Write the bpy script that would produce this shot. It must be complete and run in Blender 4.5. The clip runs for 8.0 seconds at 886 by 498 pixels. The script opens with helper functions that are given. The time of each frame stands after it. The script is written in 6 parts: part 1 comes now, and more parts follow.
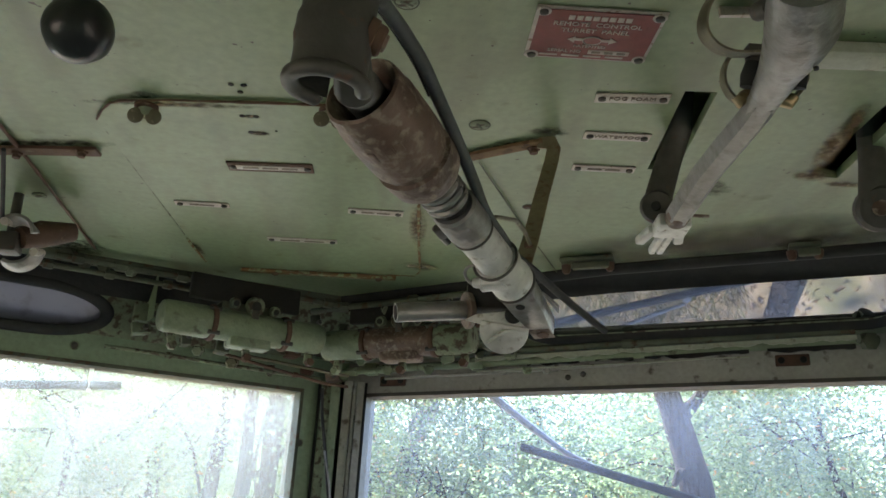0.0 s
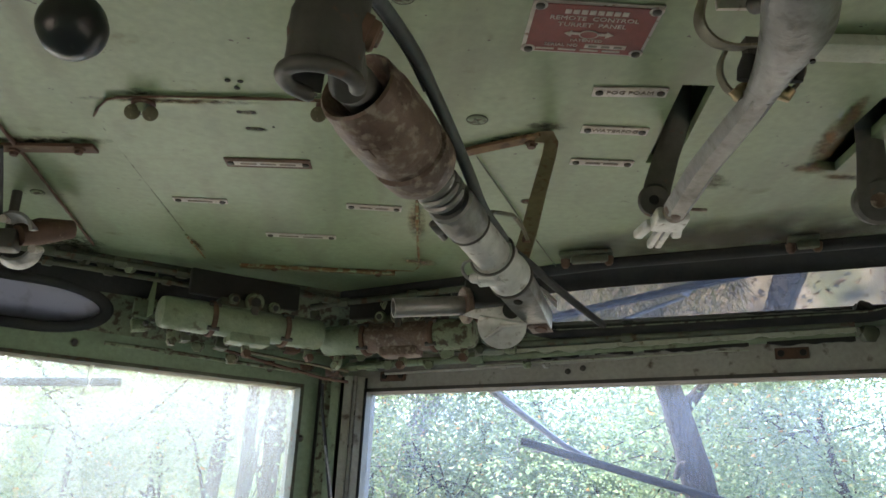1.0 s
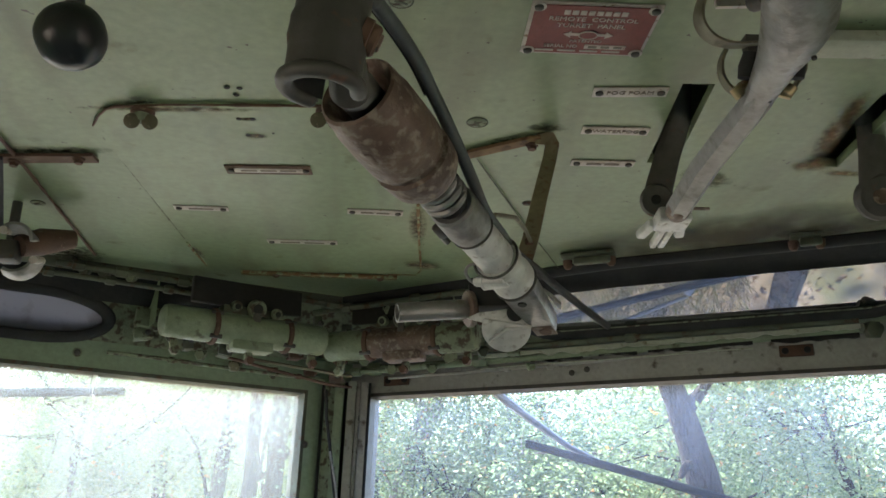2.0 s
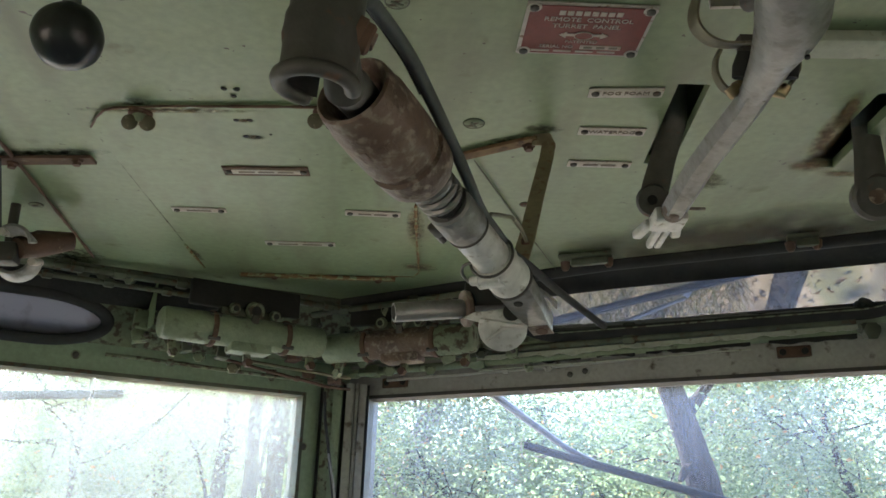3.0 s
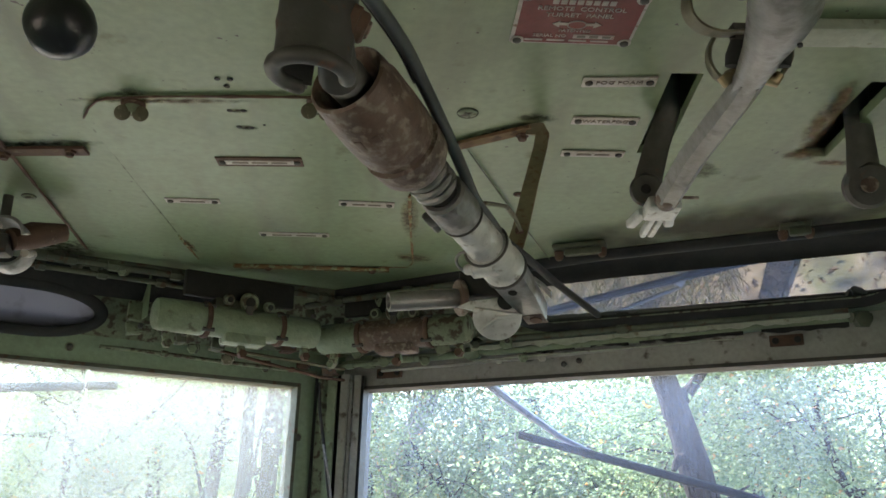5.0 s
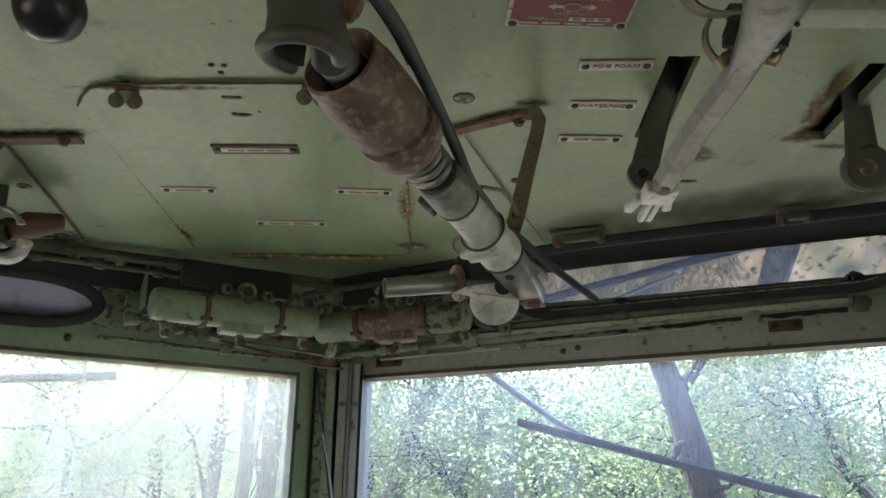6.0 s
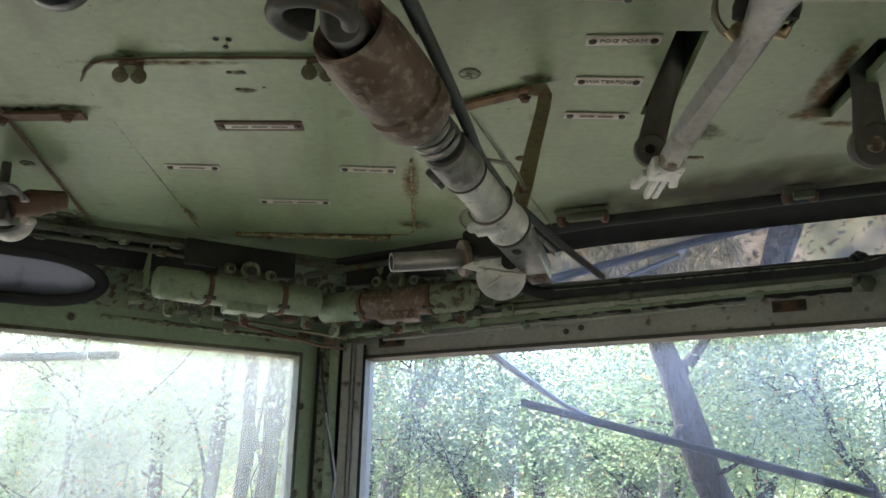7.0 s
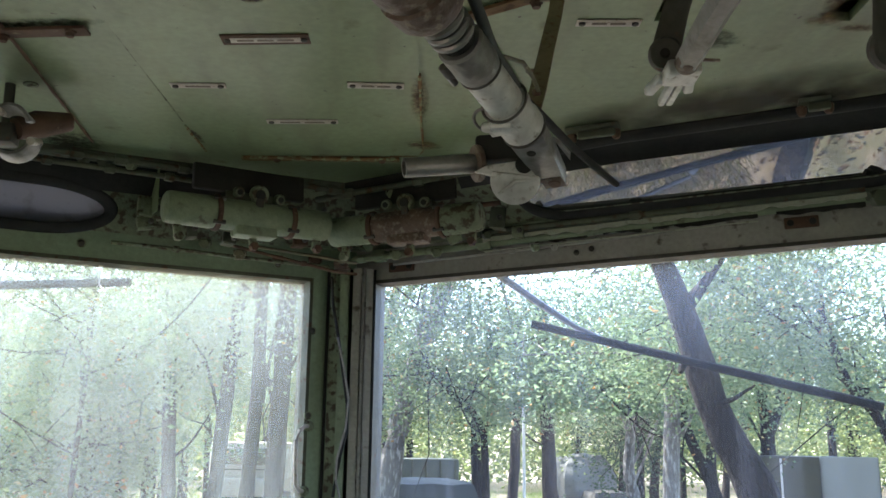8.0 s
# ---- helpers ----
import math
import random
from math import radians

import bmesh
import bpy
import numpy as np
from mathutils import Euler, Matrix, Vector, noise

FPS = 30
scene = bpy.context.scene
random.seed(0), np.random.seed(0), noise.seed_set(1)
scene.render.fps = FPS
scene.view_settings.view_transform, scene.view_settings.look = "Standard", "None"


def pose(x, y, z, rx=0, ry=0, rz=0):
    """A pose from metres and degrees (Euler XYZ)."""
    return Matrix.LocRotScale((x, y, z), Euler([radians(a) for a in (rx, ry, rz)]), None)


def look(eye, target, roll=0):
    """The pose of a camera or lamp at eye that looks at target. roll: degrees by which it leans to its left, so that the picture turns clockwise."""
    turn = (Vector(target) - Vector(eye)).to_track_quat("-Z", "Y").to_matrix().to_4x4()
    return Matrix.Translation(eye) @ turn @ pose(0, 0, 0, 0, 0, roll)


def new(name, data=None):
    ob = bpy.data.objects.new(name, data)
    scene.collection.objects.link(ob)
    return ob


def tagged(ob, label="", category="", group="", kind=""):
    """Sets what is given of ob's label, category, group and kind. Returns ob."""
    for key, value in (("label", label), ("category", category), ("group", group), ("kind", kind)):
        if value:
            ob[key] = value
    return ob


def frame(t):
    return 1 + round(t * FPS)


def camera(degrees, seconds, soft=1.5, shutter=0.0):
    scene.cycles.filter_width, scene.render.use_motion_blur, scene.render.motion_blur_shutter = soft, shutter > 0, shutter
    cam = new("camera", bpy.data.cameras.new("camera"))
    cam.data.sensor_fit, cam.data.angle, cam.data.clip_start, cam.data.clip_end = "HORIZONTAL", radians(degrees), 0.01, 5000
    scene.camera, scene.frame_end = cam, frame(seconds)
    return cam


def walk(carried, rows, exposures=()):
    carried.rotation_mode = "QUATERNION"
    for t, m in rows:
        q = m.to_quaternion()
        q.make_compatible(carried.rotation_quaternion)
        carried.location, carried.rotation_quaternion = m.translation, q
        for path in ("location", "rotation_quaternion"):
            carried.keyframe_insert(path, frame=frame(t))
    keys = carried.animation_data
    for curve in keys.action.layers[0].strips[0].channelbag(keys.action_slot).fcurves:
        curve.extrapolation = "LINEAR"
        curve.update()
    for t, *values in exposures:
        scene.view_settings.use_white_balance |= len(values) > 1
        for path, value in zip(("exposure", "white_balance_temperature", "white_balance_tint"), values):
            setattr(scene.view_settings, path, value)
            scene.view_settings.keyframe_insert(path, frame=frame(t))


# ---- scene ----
# the parked truck leans a little; everything on it is given in its own frame
CAB = pose(0, 0, 2.45, 0, -1.7, 0) @ pose(0, 0, -2.45)
cam = camera(54.0, 8.0, soft=1.55)
PATH = [
    (0, (0.011, 0.013, 2.455), (0.198, 1.898, 3.096), 1.8),
    (0.5, (0.011, 0.013, 2.454), (0.197, 1.9, 3.089), 2.0),
    (1, (0.014, 0.013, 2.456), (0.2, 1.903, 3.085), 1.5),
    (1.5, (0.011, 0.016, 2.458), (0.195, 1.905, 3.088), 0.7),
    (3, (0.015, 0.014, 2.453), (0.2, 1.898, 3.097), 0.4),
    (3.5, (0.015, 0.018, 2.451), (0.206, 1.906, 3.08), 0.4),
    (4, (0.019, 0.013, 2.451), (0.216, 1.903, 3.073), -0.1),
    (4.5, (0.013, 0.012, 2.451), (0.213, 1.9, 3.08), 0.2),
    (6, (0.017, 0.018, 2.447), (0.22, 1.913, 3.052), -0.4),
    (6.5, (0.013, 0.019, 2.444), (0.219, 1.918, 3.037), -0.2),
    (7, (0.012, 0.024, 2.439), (0.215, 1.93, 3.011), -0.3),
    (7.5, (0.012, 0.035, 2.42), (0.22, 1.963, 2.909), -0.4),
    (8, (0.006, 0.04, 2.411), (0.198, 1.982, 2.848), -1.0),
]
walk(cam, [(t, CAB @ look(e, g, r)) for t, e, g, r in PATH],
     [(0, 3.70, 6200, 19.5), (6.5, 3.70, 6200, 19.5), (7.0, 3.61, 6200, 19.5), (7.5, 3.40, 6200, 19.5), (8.0, 3.22, 6200, 19.5)])

# ---- light ----
SUN_EL, SUN_AZ = 50.0, -48.0     # degrees; azimuth from straight ahead, negative to the left
world = bpy.data.worlds.new("world")
scene.world = world
world.use_nodes = True
wn = world.node_tree.nodes
sky = wn.new("ShaderNodeTexSky")
sky.sky_type, sky.sun_disc = "NISHITA", False
sky.sun_elevation, sky.sun_rotation = radians(SUN_EL), radians(SUN_AZ)
wn["Background"].inputs["Strength"].default_value = 0.15
world.node_tree.links.new(sky.outputs["Color"], wn["Background"].inputs["Color"])
sun = new("sun", bpy.data.lights.new("sun", "SUN"))
sun.data.energy, sun.data.angle, sun.data.color = 5.0, radians(0.6), (1.0, 0.95, 0.86)
a, e = radians(SUN_AZ), radians(SUN_EL)
sun.matrix_world = look((math.sin(a) * math.cos(e) * 50, math.cos(a) * math.cos(e) * 50, math.sin(e) * 50), (0, 0, 0))

# ---- materials ----
def material(name):
    m = bpy.data.materials.new(name)
    m.use_nodes = True
    return m, m.node_tree.nodes, m.node_tree.links, m.node_tree.nodes["Principled BSDF"]


def noise_fac(n, l, scale, lo, hi, detail=6, stretch=None, seed=0.0):
    """A noise in object space, cut to 0..1 between lo and hi."""
    co = n.new("ShaderNodeTexCoord")
    tex = n.new("ShaderNodeTexNoise")
    tex.inputs["Scale"].default_value, tex.inputs["Detail"].default_value = scale, detail
    mp = n.new("ShaderNodeMapping")
    mp.inputs["Location"].default_value = (seed, seed * 0.7, seed * 1.3)
    if stretch:
        mp.inputs["Scale"].default_value = stretch
    l.new(co.outputs["Object"], mp.inputs["Vector"])
    l.new(mp.outputs["Vector"], tex.inputs["Vector"])
    r = n.new("ShaderNodeMapRange")
    r.inputs["From Min"].default_value, r.inputs["From Max"].default_value = lo, hi
    l.new(tex.outputs["Fac"], r.inputs["Value"])
    return r.outputs["Result"]


def mixed(n, l, fac, a, b):
    x = n.new("ShaderNodeMix")
    x.data_type = "RGBA"
    for key, v in ((0, fac), (6, a), (7, b)):
        if isinstance(v, tuple):
            x.inputs[key].default_value = (*v, 1)
        elif isinstance(v, (int, float)):
            x.inputs[key].default_value = v
        else:
            l.new(v, x.inputs[key])
    return x.outputs[2]


def surface(name, base, other, wear, rough=0.5, metal=0.0, scale=8.0, grain=120.0, wear_at=(0.62, 0.72), bump=0.15,
            wear_rough=0.8, stretch=None, spec=0.5, deep=0.002):
    """Paint, metal or rubber: two tones at a large scale, worn spots, fine grain and relief."""
    m, n, l, p = material(name)
    c = mixed(n, l, noise_fac(n, l, scale, 0.35, 0.68, 5, stretch, 1.0), base, other)
    w = noise_fac(n, l, scale * 4, *wear_at, 10, stretch, 5.0)
    c = mixed(n, l, w, c, wear)
    g = noise_fac(n, l, grain, 0.3, 0.7, 4, stretch, 2.0)
    dark = mixed(n, l, g, (0.82, 0.82, 0.82), (1.0, 1.0, 1.0))
    mul = n.new("ShaderNodeMix")
    mul.data_type, mul.blend_type = "RGBA", "MULTIPLY"
    mul.inputs[0].default_value = 1.0
    l.new(c, mul.inputs[6])
    l.new(dark, mul.inputs[7])
    l.new(mul.outputs[2], p.inputs["Base Color"])
    rr = n.new("ShaderNodeMapRange")
    rr.inputs["To Min"].default_value, rr.inputs["To Max"].default_value = rough, wear_rough
    l.new(w, rr.inputs["Value"])
    l.new(rr.outputs["Result"], p.inputs["Roughness"])
    if metal:
        mm = n.new("ShaderNodeMapRange")
        mm.inputs["To Min"].default_value, mm.inputs["To Max"].default_value = metal, 0.0
        l.new(w, mm.inputs["Value"])
        l.new(mm.outputs["Result"], p.inputs["Metallic"])
    p.inputs["Specular IOR Level"].default_value = spec
    b = n.new("ShaderNodeBump")
    b.inputs["Strength"].default_value, b.inputs["Distance"].default_value = bump, deep
    l.new(g, b.inputs["Height"])
    l.new(b.outputs["Normal"], p.inputs["Normal"])
    return m


GREEN, GREEN2 = (0.224, 0.290, 0.164), (0.182, 0.240, 0.132)
green_paint = surface("green_paint", GREEN, GREEN2, (0.15, 0.135, 0.075), 0.42, scale=5.0, wear_at=(0.66, 0.80), grain=90, bump=0.08)
n, l = green_paint.node_tree.nodes, green_paint.node_tree.links
p = n["Principled BSDF"]
below = p.inputs["Base Color"].links[0].from_socket
chips = noise_fac(n, l, 95.0, 0.735, 0.76, 2, None, 11.0)          # chipped specks
streaks = noise_fac(n, l, 7.0, 0.52, 0.85, 7, (2.2, 0.5, 1.0), 21.0)   # run-down dirt
l.new(mixed(n, l, chips, mixed(n, l, streaks, below, (0.12, 0.125, 0.075)), (0.055, 0.04, 0.025)), p.inputs["Base Color"])
green_worn = surface("green_worn_paint", (0.22, 0.26, 0.17), (0.13, 0.155, 0.095), (0.07, 0.052, 0.034), 0.6, scale=18, wear_at=(0.50, 0.60), bump=0.4)
green_pale = surface("green_pale_paint", (0.265, 0.325, 0.215), (0.18, 0.225, 0.148), (0.08, 0.06, 0.036), 0.5, scale=12, wear_at=(0.60, 0.76), bump=0.4)
# cleaner cab green, lightened in place of light on the left windscreen wall
green_clean_lit = surface("sage_lit_paint", (0.29, 0.385, 0.265), (0.245, 0.33, 0.225), (0.10, 0.085, 0.05), 0.4, scale=7, wear_at=(0.70, 0.80), bump=0.12)
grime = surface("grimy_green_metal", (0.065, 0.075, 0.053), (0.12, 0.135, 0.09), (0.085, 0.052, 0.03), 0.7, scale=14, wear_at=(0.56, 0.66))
grey_frame = surface("grey_anodised_frame", (0.42, 0.41, 0.38), (0.33, 0.32, 0.295), (0.11, 0.09, 0.07), 0.45, metal=0.05, scale=9, wear_at=(0.62, 0.72))
cast_dark = surface("dark_cast_metal", (0.095, 0.09, 0.08), (0.065, 0.062, 0.056), (0.13, 0.07, 0.045), 0.55, metal=0.3, scale=20, wear_at=(0.63, 0.74))
cast_brown = surface("brown_oxidised_metal", (0.185, 0.12, 0.088), (0.09, 0.058, 0.045), (0.27, 0.22, 0.18), 0.5, metal=0.1, scale=30, wear_at=(0.52, 0.64), bump=0.4)
aluminium = surface("weathered_aluminium", (0.33, 0.32, 0.31), (0.23, 0.22, 0.215), (0.17, 0.155, 0.14), 0.42, metal=0.55, scale=16, wear_at=(0.55, 0.75), wear_rough=0.65, bump=0.3)
alu_bright = surface("bare_aluminium", (0.72, 0.71, 0.69), (0.56, 0.55, 0.53), (0.28, 0.24, 0.20), 0.42, metal=0.25, scale=34, wear_at=(0.58, 0.74), wear_rough=0.6, bump=0.3)
rust_m = surface("rusty_steel", (0.13, 0.072, 0.047), (0.08, 0.043, 0.03), (0.19, 0.14, 0.095), 0.8, scale=30)
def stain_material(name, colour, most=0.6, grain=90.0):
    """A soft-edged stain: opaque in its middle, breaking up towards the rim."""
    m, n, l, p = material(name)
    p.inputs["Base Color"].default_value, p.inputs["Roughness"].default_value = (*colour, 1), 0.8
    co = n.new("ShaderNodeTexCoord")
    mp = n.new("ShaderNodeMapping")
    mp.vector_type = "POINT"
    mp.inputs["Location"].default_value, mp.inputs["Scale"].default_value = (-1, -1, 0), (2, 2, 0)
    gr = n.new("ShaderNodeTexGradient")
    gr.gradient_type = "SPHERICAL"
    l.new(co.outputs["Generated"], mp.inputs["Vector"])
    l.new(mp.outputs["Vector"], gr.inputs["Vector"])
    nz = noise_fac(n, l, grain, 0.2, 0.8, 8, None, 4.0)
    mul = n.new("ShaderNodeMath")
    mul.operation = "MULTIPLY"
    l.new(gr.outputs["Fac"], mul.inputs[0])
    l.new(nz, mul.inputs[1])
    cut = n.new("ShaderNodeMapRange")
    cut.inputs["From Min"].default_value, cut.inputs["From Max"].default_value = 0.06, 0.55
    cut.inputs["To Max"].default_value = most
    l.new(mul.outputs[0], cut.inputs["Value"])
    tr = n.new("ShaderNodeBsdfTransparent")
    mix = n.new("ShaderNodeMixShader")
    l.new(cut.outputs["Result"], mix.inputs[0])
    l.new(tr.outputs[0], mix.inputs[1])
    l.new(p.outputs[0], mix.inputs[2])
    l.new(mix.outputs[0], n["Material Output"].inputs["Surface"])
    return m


pale_strip = surface("chalky_pale_green_paint", (0.44, 0.46, 0.37), (0.36, 0.38, 0.30), (0.2, 0.17, 0.11), 0.55, scale=14)
rust_soft = stain_material("soft_rust_stain", (0.20, 0.115, 0.05))
dirt_soft = stain_material("soft_dirt_stain", (0.085, 0.08, 0.05))
# soot colour that also tones in the shade of the ceiling's front
dirt_shade = stain_material("dirt_and_shade_film", (0.07, 0.064, 0.042), 0.55, 11.0)
rust_tan = surface("tan_flaking_rust", (0.22, 0.135, 0.065), (0.15, 0.085, 0.045), (0.10, 0.055, 0.03), 0.85, scale=22, wear_at=(0.55, 0.68))
rust_bead = surface("rust_stain", (0.17, 0.085, 0.03), (0.22, 0.15, 0.07), (0.26, 0.30, 0.17), 0.85, scale=25, wear_at=(0.5, 0.6))
brass = surface("tarnished_brass", (0.42, 0.33, 0.19), (0.27, 0.20, 0.12), (0.5, 0.45, 0.36), 0.42, metal=0.75, scale=30)
olive_brass = surface("olive_tarnished_clip", (0.20, 0.185, 0.12), (0.13, 0.12, 0.08), (0.30, 0.27, 0.2), 0.5, metal=0.4, scale=30)
olive_strap = surface("worn_olive_strap_paint", (0.235, 0.205, 0.125), (0.17, 0.145, 0.088), (0.16, 0.09, 0.05), 0.6, scale=24, wear_at=(0.56, 0.68))
rubber = surface("black_rubber", (0.022, 0.023, 0.024), (0.035, 0.035, 0.035), (0.045, 0.042, 0.04), 0.7, scale=20, wear_at=(0.66, 0.8), spec=0.22)
hose_m = surface("blue_grey_hose", (0.075, 0.085, 0.085), (0.055, 0.06, 0.06), (0.12, 0.12, 0.115), 0.5, scale=20)
# black of dark parts, and of discs that stand for shade in holes
black_m = surface("black_parts_and_shade", (0.012, 0.012, 0.011), (0.02, 0.02, 0.018), (0.03, 0.028, 0.025), 0.8, scale=20)
bakelite = surface("black_bakelite", (0.014, 0.014, 0.016), (0.02, 0.02, 0.022), (0.05, 0.05, 0.05), 0.32, scale=30, wear_at=(0.62, 0.75), wear_rough=0.55, bump=0.25, grain=45)
plate_m = surface("engraved_plate_metal", (0.50, 0.46, 0.42), (0.42, 0.37, 0.33), (0.22, 0.14, 0.09), 0.45, metal=0.2, scale=40, wear_at=(0.6, 0.72))
red_m = surface("red_enamel", (0.20, 0.024, 0.020), (0.165, 0.022, 0.019), (0.24, 0.09, 0.07), 0.55, scale=22, wear_at=(0.66, 0.8))
ink_m = surface("engraved_ink", (0.14, 0.11, 0.09), (0.18, 0.14, 0.11), (0.2, 0.16, 0.13), 0.6, scale=60)
letter_m = surface("bare_lettering", (0.52, 0.44, 0.41), (0.44, 0.36, 0.33), (0.33, 0.16, 0.13), 0.5, scale=60)
tan_paint = surface("faded_tan_paint", (0.36, 0.34, 0.29), (0.30, 0.285, 0.24), (0.2, 0.175, 0.135), 0.6, scale=2)
olive_paint = surface("faded_olive_paint", (0.042, 0.045, 0.024), (0.034, 0.036, 0.019), (0.055, 0.053, 0.034), 0.6, scale=2)
olive_grey = surface("chalky_grey_green_paint", (0.042, 0.049, 0.040), (0.034, 0.040, 0.032), (0.06, 0.064, 0.056), 0.6, scale=2)
tarp_m = surface("grey_green_tarpaulin", (0.035, 0.036, 0.030), (0.024, 0.025, 0.020), (0.05, 0.049, 0.043), 0.6, scale=2.5)
tarp_pale = surface("pale_tarpaulin", (0.12, 0.125, 0.118), (0.085, 0.09, 0.084), (0.06, 0.062, 0.058), 0.6, scale=2.5)
white_m = surface("white_painted_steel", (0.75, 0.75, 0.73), (0.62, 0.62, 0.6), (0.4, 0.38, 0.35), 0.5, scale=6)
bark = surface("dark_bark", (0.022, 0.018, 0.016), (0.012, 0.010, 0.010), (0.04, 0.036, 0.034), 0.9, scale=5, grain=20, bump=1.0, stretch=(1, 1, 0.22), deep=0.05, spec=0.15)
bark_pale = surface("lichen_bark", (0.13, 0.125, 0.115), (0.07, 0.063, 0.056), (0.22, 0.22, 0.205), 0.9, scale=5, grain=20, wear_at=(0.52, 0.6), bump=1.0, stretch=(1, 1, 0.3), deep=0.04)
soil = surface("leaf_litter", (0.130, 0.085, 0.057), (0.075, 0.085, 0.035), (0.165, 0.130, 0.086), 0.95, scale=0.8, grain=30, wear_at=(0.48, 0.6), bump=0.6)


def leaf_material(name, dark, light, dry):
    m, n, l, p = material(name)
    geo = n.new("ShaderNodeNewGeometry")
    ramp = n.new("ShaderNodeValToRGB")
    for i, (at, c) in enumerate(((0.0, dark), (0.955, light), (0.985, dry))):
        el = ramp.color_ramp.elements[i] if i < 2 else ramp.color_ramp.elements.new(at)
        el.position, el.color = at, (*c, 1)
    l.new(geo.outputs["Random Per Island"], ramp.inputs["Fac"])
    l.new(ramp.outputs["Color"], p.inputs["Base Color"])
    p.inputs["Roughness"].default_value, p.inputs["Specular IOR Level"].default_value = 0.6, 0.2
    tr = n.new("ShaderNodeBsdfTranslucent")
    l.new(ramp.outputs["Color"], tr.inputs["Color"])
    add = n.new("ShaderNodeMixShader")
    add.inputs[0].default_value = 0.5
    l.new(p.outputs[0], add.inputs[1])
    l.new(tr.outputs[0], add.inputs[2])
    l.new(add.outputs[0], n["Material Output"].inputs["Surface"])
    return m


leaf_m = leaf_material("oak_leaves", (0.080, 0.130, 0.068), (0.165, 0.218, 0.116), (0.24, 0.15, 0.06))
leaf_dark = leaf_material("cedar_needles", (0.03, 0.055, 0.03), (0.055, 0.085, 0.045), (0.09, 0.08, 0.05))
leaf_far = leaf_material("far_leaves", (0.112, 0.150, 0.062), (0.215, 0.258, 0.102), (0.24, 0.22, 0.08))


def glass_material(name, dirt, lo, hi, tint):
    """A pane: clear glass with weak gloss, and pale dust that scatters light, in run-down streaks."""
    m, n, l, p = material(name)
    n.remove(p)
    clear = n.new("ShaderNodeBsdfTransparent")
    clear.inputs["Color"].default_value = (0.93, 0.96, 0.95, 1)
    gloss = n.new("ShaderNodeBsdfGlossy")
    gloss.inputs["Roughness"].default_value = 0.02
    lw = n.new("ShaderNodeLayerWeight")
    lw.inputs["Blend"].default_value = 0.5
    pw = n.new("ShaderNodeMath")
    pw.operation, pw.inputs[1].default_value = "POWER", 4.0
    l.new(lw.outputs["Facing"], pw.inputs[0])
    fr = n.new("ShaderNodeMath")
    fr.operation = "MULTIPLY_ADD"
    fr.inputs[1].default_value, fr.inputs[2].default_value = 0.4, 0.008
    l.new(pw.outputs[0], fr.inputs[0])
    mix = n.new("ShaderNodeMixShader")
    l.new(fr.outputs[0], mix.inputs[0])
    l.new(clear.outputs[0], mix.inputs[1])
    l.new(gloss.outputs[0], mix.inputs[2])
    dust = n.new("ShaderNodeBsdfTranslucent")
    dust.inputs["Color"].default_value = (*tint, 1)
    runs = noise_fac(n, l, 9.0, lo, hi, 8, (3.2, 3.2, 0.3), 3.0)
    spots = noise_fac(n, l, 60.0, 0.62, 0.75, 3, None, 9.0)
    add = n.new("ShaderNodeMath")
    add.operation = "MULTIPLY_ADD"
    add.use_clamp = True
    l.new(spots, add.inputs[0])
    add.inputs[1].default_value = 0.25
    l.new(runs, add.inputs[2])
    amount = n.new("ShaderNodeMapRange")
    amount.inputs["To Min"].default_value, amount.inputs["To Max"].default_value = dirt[0], dirt[1]
    l.new(add.outputs[0], amount.inputs["Value"])
    # dust thickens upwards above the wiper's sweep; it also carries the veil of haze
    co = n.new("ShaderNodeTexCoord")
    sep = n.new("ShaderNodeSeparateXYZ")
    l.new(co.outputs["Object"], sep.inputs[0])
    high = n.new("ShaderNodeMapRange")
    high.interpolation_type = "SMOOTHSTEP"
    high.inputs["From Min"].default_value, high.inputs["From Max"].default_value = 0.45, 0.78
    high.inputs["To Min"].default_value, high.inputs["To Max"].default_value = 0.0, dirt[2]
    l.new(sep.outputs["Z"], high.inputs["Value"])
    tot = n.new("ShaderNodeMath")
    tot.operation = "ADD"
    l.new(amount.outputs["Result"], tot.inputs[0])
    l.new(high.outputs["Result"], tot.inputs[1])
    out = n.new("ShaderNodeMixShader")
    l.new(tot.outputs[0], out.inputs[0])
    l.new(mix.outputs[0], out.inputs[1])
    l.new(dust.outputs[0], out.inputs[2])
    l.new(out.outputs[0], n["Material Output"].inputs["Surface"])
    return m


glass_left = glass_material("dusty_glass", (0.05, 0.18, 0.15), 0.3, 0.8, (0.78, 0.81, 0.71))
# the bluish tint puts hazy light into the right pane's dust
glass_right = glass_material("streaked_glass", (0.012, 0.055, 0.07), 0.45, 0.85, (0.78, 0.82, 0.92))
m, n, l, p = material("dark_roof_glass")
p.inputs["Base Color"].default_value = (0.02, 0.022, 0.022, 1)
p.inputs["Roughness"].default_value = 0.015
p.inputs["IOR"].default_value = 2.75
roof_glass = m
# translucent, in place of a grey reflection: most light is scattered or held back
m, n, l, p = material("pale_reflection_glass")
p.inputs["Base Color"].default_value, p.inputs["Roughness"].default_value = (0.10, 0.10, 0.11, 1), 0.12
tl = n.new("ShaderNodeBsdfTranslucent")
l.new(mixed(n, l, noise_fac(n, l, 30, 0.55, 0.8, 6), (0.33, 0.305, 0.28), (0.16, 0.12, 0.09)), tl.inputs["Color"])
mx = n.new("ShaderNodeMixShader")
mx.inputs[0].default_value = 0.56
l.new(p.outputs[0], mx.inputs[1])
